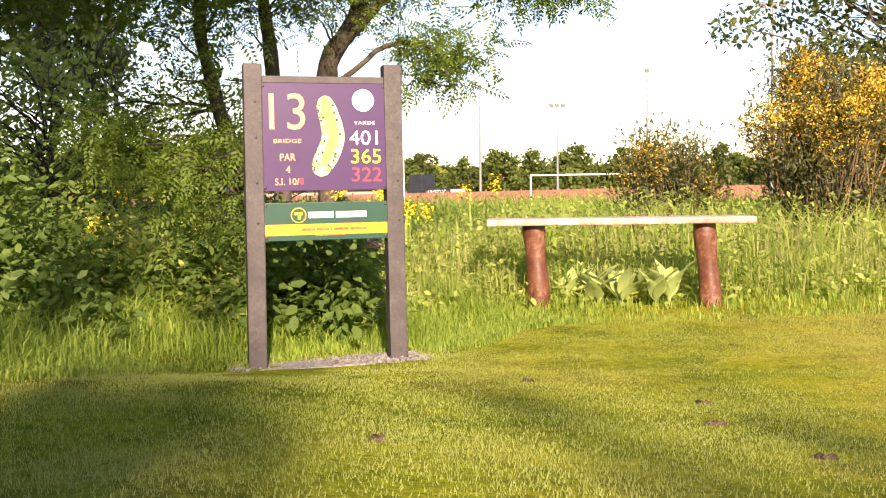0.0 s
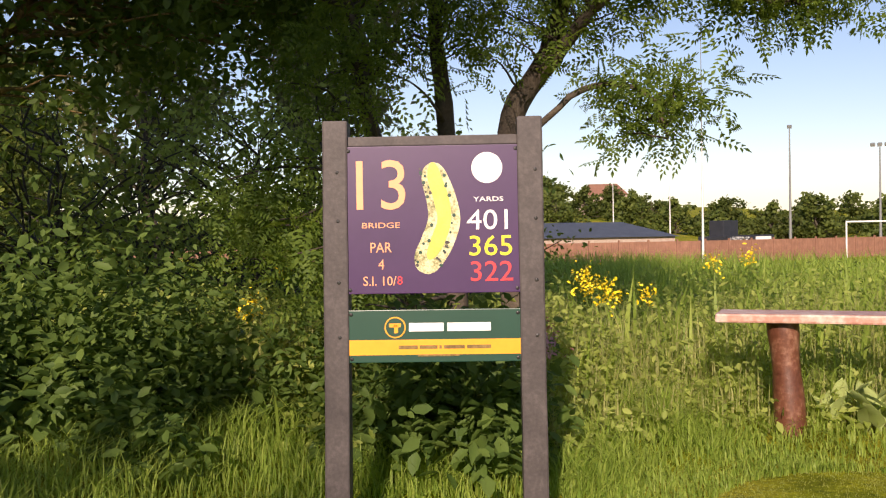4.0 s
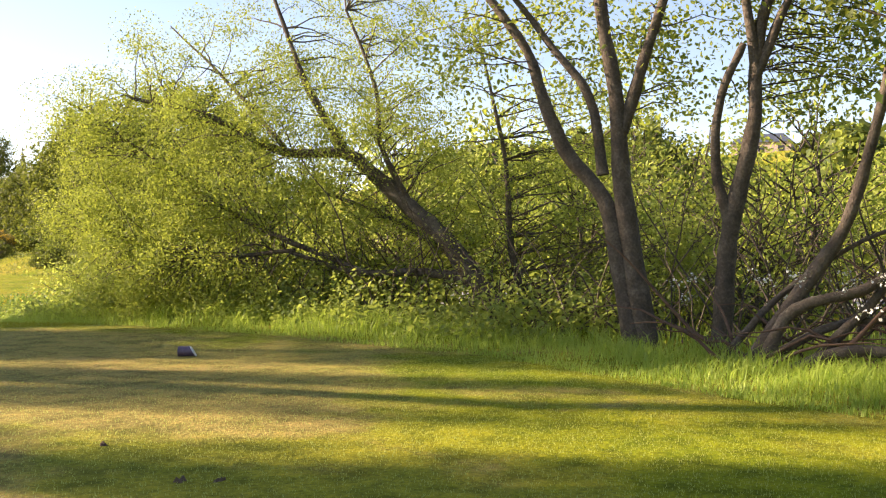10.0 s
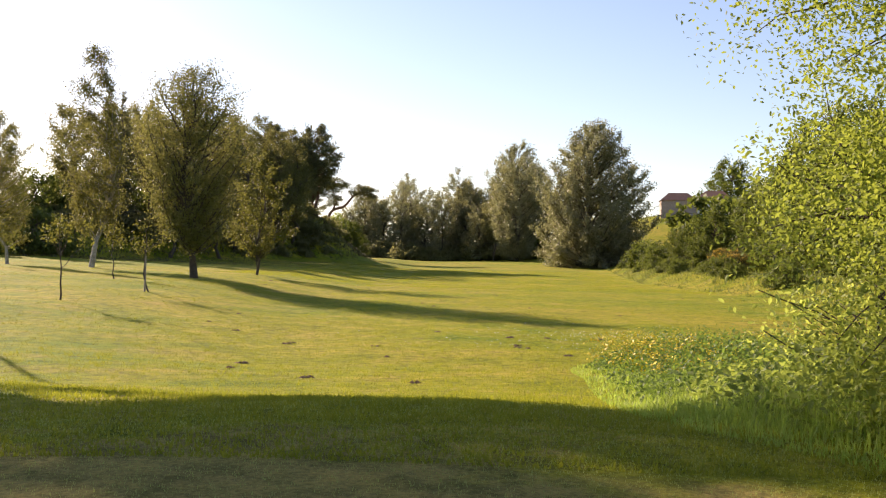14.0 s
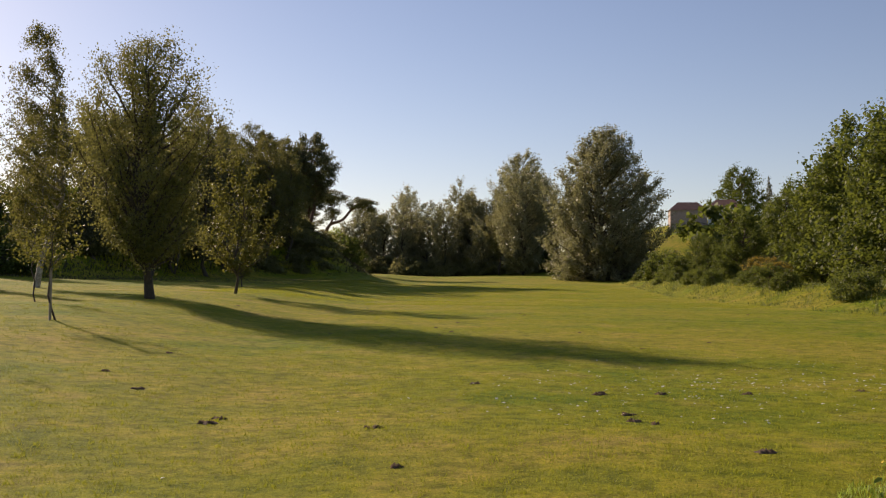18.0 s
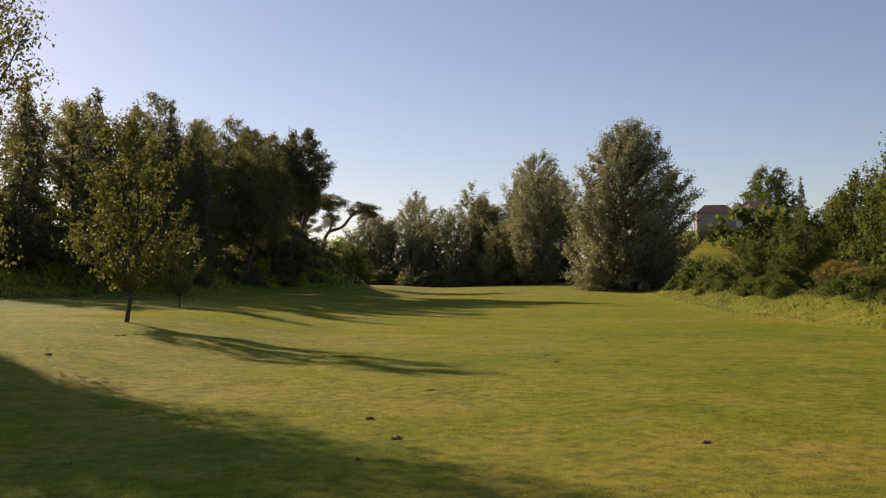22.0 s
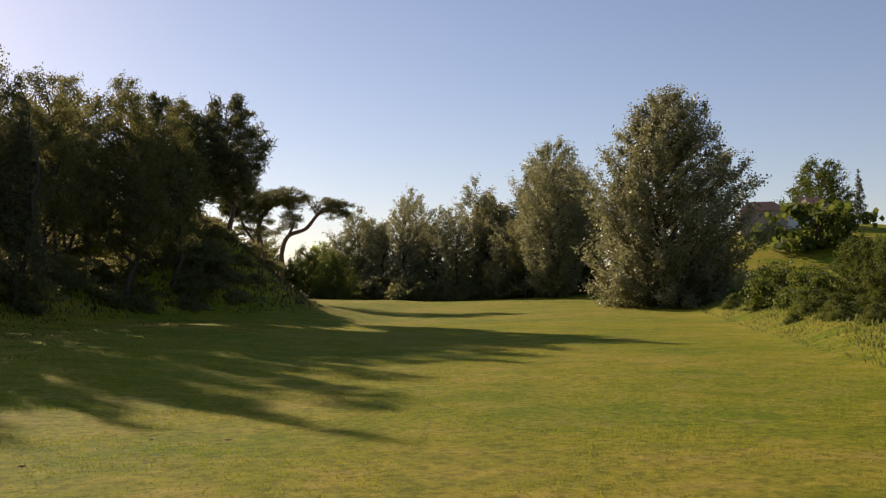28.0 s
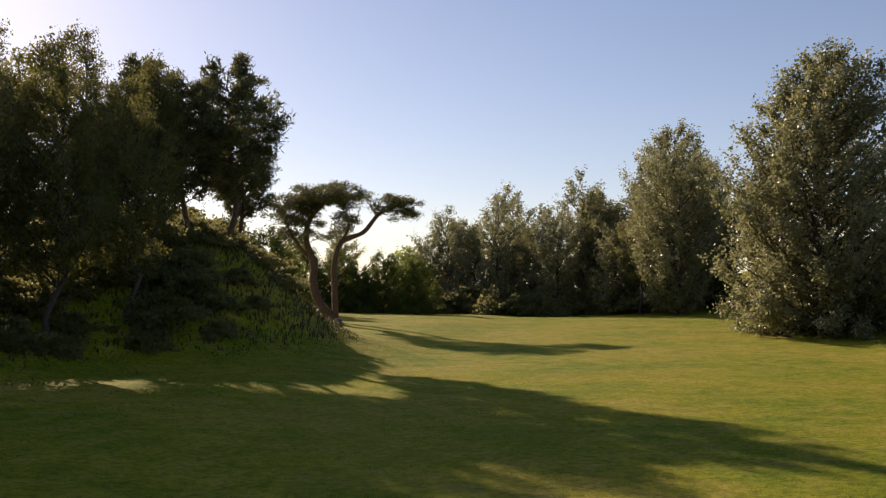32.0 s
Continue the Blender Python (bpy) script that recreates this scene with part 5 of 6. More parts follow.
for x, z, pa in ((-0.258, 1.196, panel), (0.258, 1.196, panel), (-0.258, 0.766, panel), (0.258, 0.766, panel), (-0.258, 0.69, board), (0.258, 0.69, board), (-0.258, 0.552, board), (0.258, 0.552, board)):
    b = bmesh.new()
    bmesh.ops.create_uvsphere(b, u_segments=8, v_segments=5, radius=0.006, matrix=at(x, -0.033, z) @ Matrix.Diagonal((1, 0.5, 1, 1)))
    part("screw", b, M["steel"], pa)

# gravel pad under the sign
rg = np.random.default_rng(3)
b = bmesh.new()
ring = []
for i in range(36):
    a = 2 * math.pi * i / 36
    r = 1 + 0.12 * math.sin(3 * a + 1) + 0.08 * math.sin(7 * a)
    ring.append(Vector((0.42 * r * math.copysign(abs(math.cos(a)) ** 0.6, math.cos(a)), 0.19 * r * math.copysign(abs(math.sin(a)) ** 0.6, math.sin(a)), 0)))
turn = pose(SX, SY, 0, 0, 0, STURN)


def draped(p, lift):
    q = turn @ p
    return (q.x, q.y, hz(q.x, q.y) + lift)


mid = b.verts.new(draped(Vector((0, 0, 0)), 0.012))
inner = [b.verts.new(draped(p * 0.8, 0.012)) for p in ring]
outer = [b.verts.new(draped(p, -0.02)) for p in ring]
for i in range(36):
    j = (i + 1) % 36
    b.faces.new((mid, inner[i], inner[j]))
    b.faces.new((inner[i], outer[i], outer[j], inner[j]))
tagged(new("gravel_pad", mesh_bm("gravel_pad", b, M["gravel"])), "grey gravel bed under the tee sign", "gravel", kind="structure")
pts = np.array([draped(Vector((rg.uniform(-0.43, 0.43), rg.uniform(-0.17, 0.17), 0)), 0.012) for i in range(2600)])
tagged(new("gravel_stones", leaves("gravel_stones", pts, rg.uniform(0.004, 0.011, len(pts)), "quad", M["gravel"], rg, 0.2)), "loose grey chippings on the gravel bed", "gravel", kind="stuff")

# ---- bench ----
M["bench_red"] = surface("worn_red_stain", [(0.34, (0.06, 0.018, 0.01)), (0.55, (0.125, 0.045, 0.026)), (0.68, (0.24, 0.12, 0.08)), (0.78, (0.42, 0.3, 0.23))], 7.0, 0.42, bumps=0.5, dist=0.006)
M["bench_plank"] = surface("faded_red_plank", [(0.3, (0.25, 0.1, 0.075)), (0.5, (0.42, 0.22, 0.17)), (0.7, (0.6, 0.5, 0.44))], 5.0, 0.5, bumps=0.4, dist=0.004)
BX, BY = 0.965, 6.21
bench = thing("bench", (BX, BY, 0.187), "rustic bench, faded red plank on two stained log legs", "bench", turn=-2.7)
b = bmesh.new()
box(b, (1.64, 0.27, 0.042), at(0, 0, 0.465), 0.01)
bmesh.ops.subdivide_edges(b, edges=[e for e in b.edges if e.calc_length() > 1], cuts=14)
for v in b.verts:
    v.co.y += 0.012 * noise.noise(Vector((v.co.x * 2.2, 0, v.co.y)))
    v.co.z += 0.008 * noise.noise(Vector((v.co.x * 1.3, 4, 0)))
part("seat", b, M["bench_plank"], bench)
for sx, lean_ in ((-0.53, 0.04), (0.53, 0.05)):
    line = spline([(sx + lean_, 0.0, -0.2), (sx + lean_ * 0.6, 0.0, 0.1), (sx + 0.01, 0, 0.3), (sx, 0, 0.444)], 14)
    r = 0.068 + 0.005 * np.sin(np.linspace(0, 9, 14) + sx)
    part("leg", tubes("leg", [(line, r)], M["bench_red"], 14), None, bench, "glossy red-brown log leg")

# ---- tee markers: short logs lying on the tee, with a slanting white end ----
M["marker_body"] = surface("marker_paint", [(0.3, (0.05, 0.03, 0.05)), (0.6, (0.12, 0.085, 0.12)), (0.8, (0.28, 0.24, 0.28))], 20.0, 0.4, bumps=0.3, dist=0.004)
for mx, my, turn_ in ((-1.96, -5.77, 20), (-4.15, -4.22, 112)):
    mk = thing("tee_marker", (mx, my, hz(mx, my) + 0.036), "short dark log tee marker with a white slanted end", "tee marker", "tee markers", turn_)
    b = bmesh.new()
    bmesh.ops.create_cone(b, cap_ends=True, segments=24, radius1=0.043, radius2=0.043, depth=0.15, matrix=at(0, 0, 0, 0, 90, 0))
    for v in b.verts:
        if v.co.x > 0:
            v.co.x -= 0.045 * (v.co.z / 0.043 + 1) * 0.6
    mk.scale = (0.88,) * 3
    part("log", b, M["marker_body"], mk)
    b = bmesh.new()
    bmesh.ops.create_cone(b, cap_ends=True, segments=24, radius1=0.0435, radius2=0.0435, depth=0.004, matrix=at(0.076, 0, 0, 0, 90, 0))
    for v in b.verts:
        v.co.x -= 0.045 * (v.co.z / 0.043 + 1) * 0.6
    part("white_end", b, M["white_vinyl"], mk)

# ---- saplings with stakes on the fairway ----
M["stake"] = surface("pale_stake", [(0.3, (0.2, 0.17, 0.13)), (0.7, (0.36, 0.31, 0.24))], 20.0, 0.8, bumps=0.3)
for i, (sx, sy, tall, staked) in enumerate(((-10.7, -33.2, 2.0, True), (-7.6, -29.6, 2.1, False), (-3.2, -33, 1.7, True), (-11.5, -41, 2.0, False), (-9.0, -52, 2.2, True))):
    rng = np.random.default_rng(90 + i)
    sp = thing("sapling", (sx, sy, hz(sx, sy)), "thin sapling with a few yellow-green leaves on the fairway", "sapling", "saplings")
    line = bend((0, 0, -0.1), (0.06, 0.05, tall), rng, 0.0, 8)
    part("trunk", tubes("trunk", [(line, np.linspace(0.026, 0.008, 8))], M["bark_dark"], 6), None, sp)
    tips = [(rng.normal(0, 0.28), rng.normal(0, 0.28), rng.uniform(0.6, 1.0) * tall) for k in range(12)]
    tagged(part("branchwork", tubes("branchwork", [(bend(line[min(7, int(7 * t[2] / tall * 0.85))], t, rng, 0.05), np.linspace(0.008, 0.003, 6)) for t in tips], M["bark_dark"], 4), None, sp), kind="stuff")
    w = rng.integers(0, 12, 420)
    part("crown", leaves("crown", np.array(tips)[w] + rng.normal(0, 0.1, (420, 3)), 0.08 * rng.uniform(0.6, 1.2, 420), "oval", M["young"], rng, 0.4), None, sp)
    if staked:
        b = bmesh.new()
        box(b, (0.05, 0.05, 1.2), at(0.14, 0, 0.5), 0.004)
        part("stake", b, M["stake"], sp)

# ---- football ground beyond the rough: fence, pavilion, stand, poles, goal ----
M["fence_wood"] = surface("red_cedar_fence", [(0.3, (0.16, 0.075, 0.05)), (0.6, (0.26, 0.13, 0.085)), (0.8, (0.36, 0.2, 0.14))], 2.0, 0.8, bumps=0.3)
M["slate"] = surface("blue_grey_roof", [(0.3, (0.035, 0.045, 0.065)), (0.7, (0.075, 0.09, 0.12))], 1.5, 0.6, bumps=0.2)
M["render_wall"] = surface("pale_brick_wall", [(0.3, (0.3, 0.22, 0.18)), (0.7, (0.45, 0.36, 0.3))], 3.0, 0.9, bumps=0.2)
M["black_clad"] = surface("black_cladding", [(0.3, (0.012, 0.014, 0.02)), (0.7, (0.03, 0.033, 0.042))], 2.0, 0.5, bumps=0.1)
M["pole_white"] = surface("white_galvanised", [(0.3, (0.5, 0.5, 0.5)), (0.7, (0.7, 0.7, 0.7))], 3.0, 0.5, bumps=0.05)
M["wire"] = surface("grey_wire", [(0.3, (0.12, 0.13, 0.13)), (0.7, (0.2, 0.21, 0.21))], 3.0, 0.6, bumps=0.05)
FENCE = [(-40, 50), (-17.9, 67.1), (-4.3, 77.5), (15.3, 99.1), (45, 125)]
fence = thing("board_fence", (-17.9, 67.1, 0), "long reddish board fence round the football ground", "fence")
base_z = -1.5
for (xa, ya), (xb, yb) in zip(FENCE, FENCE[1:]):
    L, ang = math.hypot(xb - xa, yb - ya), math.degrees(math.atan2(yb - ya, xb - xa))
    n = round(L / 2.4)
    for k in range(n):
        u = (k + 0.5) / n
        x, y = xa + (xb - xa) * u, ya + (yb - ya) * u
        b = bmesh.new()
        m = at(x + 17.9, y - 67.1, base_z + 0.95, 0, 0, ang)
        w = L / n - 0.14
        prof = []
        for j in range(12):
            x0, x1 = -w / 2 + w * j / 12, -w / 2 + w * (j + 1) / 12
            prof += [(x0 + 0.012, -0.025), (x1 - 0.012, -0.025), (x1 - 0.012, -0.008), (x1 + 0.012, -0.008)]
        prof = prof[:-2] + [(w / 2, 0.015), (-w / 2, 0.015)]
        low = [b.verts.new(m @ Vector((px_, py_, -0.86))) for px_, py_ in prof]
        top = [b.verts.new(m @ Vector((px_, py_, 0.86))) for px_, py_ in prof]
        for j in range(len(prof)):
            b.faces.new((low[j - 1], low[j], top[j], top[j - 1]))
        b.faces.new(top)
        part("fence_panel", b, M["fence_wood"], fence)
        b = bmesh.new()
        box(b, (0.12, 0.12, 2.0), at(xa + (xb - xa) * k / n + 17.9, ya + (yb - ya) * k / n - 67.1, base_z + 0.95, 0, 0, ang))
        part("fence_post", b, M["fence_wood"], fence)


def house(name, x, y, z, w, d, wall, rise, turn_, label, wallm, roofm, windows=0):
    h = thing(name, (x, y, z), label, "building", turn=turn_)
    b = bmesh.new()
    box(b, (w, d, wall + 2), at(0, 0, wall / 2 - 1))
    wl = part("wall", b, wallm, h)
    b = bmesh.new()
    o = 0.35
    v = [b.verts.new(p) for p in ((-w / 2 - o, -d / 2 - o, wall), (w / 2 + o, -d / 2 - o, wall), (w / 2 + o, d / 2 + o, wall), (-w / 2 - o, d / 2 + o, wall), (-w / 2 + d * 0.3, 0, wall + rise), (w / 2 - d * 0.3, 0, wall + rise))]
    for f in ((0, 1, 5, 4), (1, 2, 5), (2, 3, 4, 5), (3, 0, 4), (3, 2, 1, 0)):
        b.faces.new([v[i] for i in f])
    part("roof", b, roofm, h)
    for i in range(windows):
        b = bmesh.new()
        box(b, (1.1, 0.1, 1.1), at(-w / 2 + w * (i + 0.5) / windows, -d / 2 - 0.02, wall * 0.55))
        part("window", b, M["black_clad"], wl)
    return h


house("pavilion", -16.5, 91, -1.6, 15, 9, 2.2, 1.4, 42, "long low changing pavilion with a blue-grey roof", M["render_wall"], M["slate"], 2)
stand = thing("football_stand", (-2.6, 89.5, -1.5), "small black football stand with a white-lettered fascia", "stand", turn=55)
b = bmesh.new()
box(b, (6, 3, 2.1), at(0, 0, 1.0), 0.05)
part("shelter", b, M["black_clad"], stand)
b = bmesh.new()
box(b, (6.4, 0.15, 0.8), at(0, -1.65, 1.75), 0.02)
fascia = part("fascia", b, M["black_clad"], stand)
letters("fascia_name", "UNITED FC", -1.5, 1.5, 0.5, 2.6, M["white_vinyl"], fascia, -1.735)
b = bmesh.new()
box(b, (2.2, 0.01, 0.5), at(1.7, -1.735, 1.75))
part("white_board", b, M["white_vinyl"], fascia)
b = bmesh.new()
box(b, (2.0, 1.5, 1.4), at(-1.2, 0.2, 2.7), 0.05)
part("camera_box", b, M["black_clad"], stand)

for px_, py_, pz_, tall, heads in ((-4.4, 76.4, -1.4, 10.4, 0), (-9.1, 100.6, -1.5, 7.1, 0), (-16.7, 113.6, -1.5, 8.2, 0), (12.3, 123, -1.5, 12.0, 3), (21.8, 114, -1.5, 15.1, 1), (23.5, 74.1, -1.5, 15.3, 3), (2.5, 118, -1.5, 14, 1), (-6.6, 8.6, -0.1, 3.6, 0), (-8.2, 6.3, 0.0, 2.6, 0)):
    mast = thing("floodlight_mast" if heads else "pole", (px_, py_, pz_), "tall slim white floodlight mast" if heads else "tall white pole by the football ground", "mast", "masts")
    r = 0.13 if heads else (0.07 if tall > 6 else 0.028)
    part("shaft", tubes("shaft", [([(0, 0, -0.3), (0, 0, tall * 0.45), (0, 0, tall)], (r * 1.5, r, r * 0.5))], M["wire"] if heads else M["pole_white"], 8), None, mast)
    if tall == 10.4:
        part("antenna_rod", tubes("antenna_rod", [([(0, 0, tall - 0.3), (0, 0, tall + 7.5)], (0.045, 0.02))], M["wire"], 6), None, mast, "thin grey rod on top of the pole")
    for k in range(heads):
        b = bmesh.new()
        box(b, (0.5, 0.35, 0.35), at((k - (heads - 1) / 2) * 0.75, 0, tall + 0.1, 25, 0, 0), 0.04)
        part("lamp_head", b, M["wire"], mast)
    if heads > 1:
        b = bmesh.new()
        box(b, (heads * 0.75, 0.08, 0.08), at(0, 0, tall - 0.1))
        part("crossbar", b, M["pole_white"], mast)
goal = thing("football_goal", (8.7, 70.2, -0.95), "white football goal with a plain crossbar", "goal", turn=5)
for line in ([(-3.66, 0, -0.3), (-3.66, 0, 2.44)], [(3.66, 0, -0.3), (3.66, 0, 2.44)]):
    part("goalpost", tubes("goalpost", [(line, (0.06, 0.06))], M["pole_white"], 10), None, goal)
part("crossbar", tubes("crossbar", [([(-3.7, 0, 2.44), (3.7, 0, 2.44)], (0.06, 0.06))], M["pole_white"], 10), None, goal)
house("villa", -43, 268, hz(-43, 268) + 0.3, 13, 9, 5, 3.2, 10, "distant house with a reddish roof on the hillside", M["render_wall"], M["fence_wood"], 3)
house("farmhouse", -189, -190, hz(-189, -190) + 0.6, 9, 7, 2.8, 2.2, -40, "house with a red-brown roof on the hill", M["render_wall"], M["fence_wood"], 3)
house("cottage", -196, -184, hz(-196, -184) + 0.6, 8, 6, 2.8, 2.2, -50, "white-gabled house with a red roof on the hill", M["white_vinyl"], M["fence_wood"], 2)
house("hill_house", -196, 3.4, hz(-196, 3.4) - 1.0, 11, 6, 2.6, 2.0, 80, "pale house with a grey roof up the hillside", M["render_wall"], M["slate"], 3)
# pale track behind the tree line
b = bmesh.new()
line = spline([(-80, -12, 0), (-52, -14, 0), (-30, -9, 0), (-18, 0, 0), (-12.5, 5.2, 0), (-9.6, 9.6, 0), (-8.5, 16, 0), (-9, 30, 0)], 90)
d = np.gradient(line, axis=0)
rows = []
for p, t in zip(line, d):
    nrm = np.array([-t[1], t[0]]) / np.hypot(t[0], t[1])
    rows.append([b.verts.new((*(p[:2] + nrm * k), hz(*(p[:2] + nrm * k)) + 0.03)) for k in (-2.4, 0, 2.4)])
for a, c in zip(rows, rows[1:]):
    for k in (0, 1):
        b.faces.new((a[k], a[k + 1], c[k + 1], c[k]))
M["track"] = surface("pale_gravel_track", [(0.3, (0.3, 0.28, 0.26)), (0.7, (0.5, 0.47, 0.44))], 2.0, 0.9, bumps=0.3)
tagged(new("track", mesh_bm("track", b, M["track"])), "pale gravel track behind the trees", "track", kind="structure")

# ---- rough along the tee: tall grass, nettles, docks, cow parsley ----
EDGE = spline([(9, 5.8, 0), (4, 5.75, 0), (1.0, 5.75, 0), (0.25, 5.5, 0), (-0.1, 4.85, 0), (-0.7, 4.62, 0), (-1.2, 4.1, 0), (-1.35, 3.4, 0), (-1.65, 2.6, 0), (-2.15, 1.4, 0), (-2.9, 0.1, 0), (-3.7, -0.9, 0), (-5.0, -2.3, 0), (-5.9, -4.4, 0), (-6.5, -6.6, 0), (-7.1, -8.6, 0), (-8.9, -11.0, 0), (-10.9, -13.6, 0), (-12.4, -15.6, 0), (-14.5, -16.0, 0)], 400)[:, :2]
EDIR = np.gradient(EDGE, axis=0)
EDIR /= np.linalg.norm(EDIR, axis=1)[:, None]
ENRM = np.stack([EDIR[:, 1], -EDIR[:, 0]], -1)


def along_edge(rng, n, lo, hi, first=0, last=400, power=1.0):
    """Places beside the tee's edge, lo to hi metres out into the rough."""
    i = rng.integers(first, last, n)
    v = lo + (hi - lo) * rng.uniform(0, 1, n) ** power
    p = EDGE[i] + ENRM[i] * v[:, None] + EDIR[i] * rng.uniform(-0.06, 0.06, n)[:, None]
    return p, v


def blades(name, p, tall, width, material, rng, lean=0.35, curl=0.5):
    """Bent grass blades of three joints, each from its own foot."""
    n = len(p)
    z = height(p[:, 0], p[:, 1])
    a = rng.uniform(0, 2 * np.pi, n)
    out = np.stack([np.cos(a), np.sin(a)], -1) * (tall * rng.uniform(0.1, 1, n) * lean)[:, None]
    side = np.stack([-np.sin(a), np.cos(a)], -1) * (width * 0.5)[:, None]
    V = np.empty((n, 5, 3))
    V[:, 0, :2], V[:, 1, :2] = p - side, p + side
    V[:, 0, 2] = V[:, 1, 2] = z - 0.01
    V[:, 2, :2], V[:, 3, :2] = p + out * 0.4 + side * 0.8, p + out * 0.4 - side * 0.8
    V[:, 2, 2] = V[:, 3, 2] = z + tall * 0.6
    V[:, 4, :2] = p + out * (1 + curl)
    V[:, 4, 2] = z + tall * (1 - 0.25 * curl * rng.uniform(0, 1, n))
    o = np.arange(n)[:, None] * 5
    F = np.concatenate([o + [0, 1, 2], o + [0, 2, 3], o + [3, 2, 4]])
    return mesh_np(name, V.reshape(-1, 3), F, material)


rg = np.random.default_rng(8)
p, v = along_edge(rg, 90000, -0.16, 1.1, power=1.3)
clump = 0.5 + 0.5 * np.sin(p[:, 0] * 5.1 + 2 * np.sin(p[:, 1] * 3.3)) * np.cos(p[:, 1] * 4.3 + p[:, 0] * 1.7)
keep = rg.uniform(0, 1, len(v)) < 0.25 + 0.75 * clump
p, v, clump = p[keep], v[keep], clump[keep]
by_bench = smooth(-0.4, 0.4, p[:, 0])
hgt = (0.035 + (0.2 - 0.14 * by_bench - 0.1 * smooth(-1.2, -2.2, p[:, 0]) * smooth(-4.0, -2.0, p[:, 1])) * smooth(-0.1, 0.6, v) * (0.45 + 0.75 * clump)) * rg.uniform(0.5, 1.35, len(v))
hgt = hgt + by_bench * 0.3 * smooth(0.5, 0.85, v) * rg.uniform(0.4, 1.1, len(v))
tagged(new("tall_grass", blades("tall_grass", p, hgt, rg.uniform(0.0035, 0.008, len(v)), M["tall"], rg, 0.95)), "long uncut grass along the edge of the tee", "grass", kind="stuff")
p, v = along_edge(rg, 30000, 0.9, 5.5)
keep = (p[:, 0] < -0.3) | (rg.uniform(0, 1, len(v)) < 0.6)
p, v = p[keep], v[keep]
under = smooth(-1.0, -2.0, p[:, 0])
tagged(new("rough_grass", blades("rough_grass", p, rg.uniform(0.18, 0.5, len(v)) * (1 - 0.6 * under), rg.uniform(0.006, 0.014, len(v)), M["tall"], rg, 0.8)), "rank grass in the rough behind the tee", "grass", kind="stuff")
p, v = along_edge(rg, 16000, 0.55, 3.2, 0, 108)
tagged(new("seeding_grass", blades("seeding_grass", p, rg.uniform(0.25, 0.62, len(v)) * (0.45 + 0.55 * smooth(0.6, 1.6, v)), rg.uniform(0.004, 0.009, len(v)), M["straw_grass"], rg, 0.28, 0.3)), "upright pale grass stalks among the weeds behind the bench", "grass", kind="stuff")
far = np.stack([rg.uniform(-9, 10, 24000), rg.uniform(7, 26, 24000)], -1)
tagged(new("meadow_grass", blades("meadow_grass", far, rg.uniform(0.3, 0.75, len(far)), rg.uniform(0.015, 0.035, len(far)), M["tall"], rg, 0.5)), "unmown meadow grass before the football ground", "grass", kind="stuff")


def herbs(name, p, tall, per, leaf, kind, material, rng, label, spread=0.09, flat=0.35, top=False):
    """Leafy stems: per leaves up each stem."""
    n = len(p)
    k = np.tile(np.linspace(0.25, 1.0, per), n)
    pp = np.repeat(p, per, axis=0)
    hh = np.repeat(tall, per)
    c = np.stack([pp[:, 0] + rng.normal(0, spread, n * per) * (1.15 - 0.6 * k), pp[:, 1] + rng.normal(0, spread, n * per) * (1.15 - 0.6 * k), height(pp[:, 0], pp[:, 1]) + hh * (1 + rng.normal(0, 0.05, n * per) if top else k)], -1)
    ob = new(name, leaves(name, c, leaf * rng.uniform(0.6, 1.3, n * per) * (1.2 - 0.5 * k), kind, material, rng, 0.35, flat))
    return tagged(ob, label, "undergrowth", kind="stuff")


M["under"] = leaf_mat("undergrowth_leaves", (0.08, 0.13, 0.03), (0.22, 0.27, 0.07), (0.55, 0.65, 0.1), 0.5)
M["umbel"] = surface("cow_parsley_white", [(0.3, (0.5, 0.5, 0.44)), (0.7, (0.75, 0.75, 0.68))], 30.0, 0.8, bumps=0.1)
M["buttercup"] = surface("buttercup_yellow", [(0.3, (0.8, 0.55, 0.01)), (0.7, (0.9, 0.68, 0.02))], 30.0, 0.5, bumps=0.05)
M["pink"] = surface("pink_bloom", [(0.3, (0.5, 0.2, 0.22)), (0.7, (0.65, 0.36, 0.36))], 30.0, 0.7, bumps=0.1)
# nettles left of the sign and under the trees; lighter weeds right of it
p, v = along_edge(rg, 3200, 0.45, 2.3, 105, 188)
clump = np.sin(p[:, 0] * 3.7 + 1.2 * np.sin(p[:, 1] * 2.9)) * np.cos(p[:, 1] * 3.1 + 0.8)
keep = clump > -0.15 + 0.3 * (p[:, 1] < 2.6)
p, v, clump = p[keep], v[keep], clump[keep]
v = np.where(p[:, 1] < 2.4, v * 0.6, v)
near_sign = smooth(2.2, 3.8, p[:, 1])
p = np.concatenate([p, np.stack([rg.uniform(-1.1, -0.5, 170), rg.uniform(4.8, 5.6, 170)], -1)])
v, clump, near_sign = np.append(v, np.full(170, 1.0)), np.append(clump, np.full(170, 0.3)), np.append(near_sign, np.ones(170))
herbs("nettles", p, ((0.12 + 0.2 * near_sign) + (0.14 + 0.2 * near_sign) * smooth(0.4, 1.2, v)) * (0.75 + 0.6 * np.maximum(clump, 0)) * rg.uniform(0.6, 1.3, len(v)), 14, 0.078, "oval", M["nettle"], rg, "dense dark green nettles under the trees")
p, v = along_edge(rg, 1500, 0.4, 2.6, 252, 330)
herbs("undergrowth", p, (0.26 + 0.36 * smooth(0.4, 1.2, v)) * rg.uniform(0.5, 1.25, len(v)), 12, 0.07, "oval", M["under"], rg, "green undergrowth below the willows")
p, v = along_edge(rg, 3600, 0.5, 4.5, 0, 112)
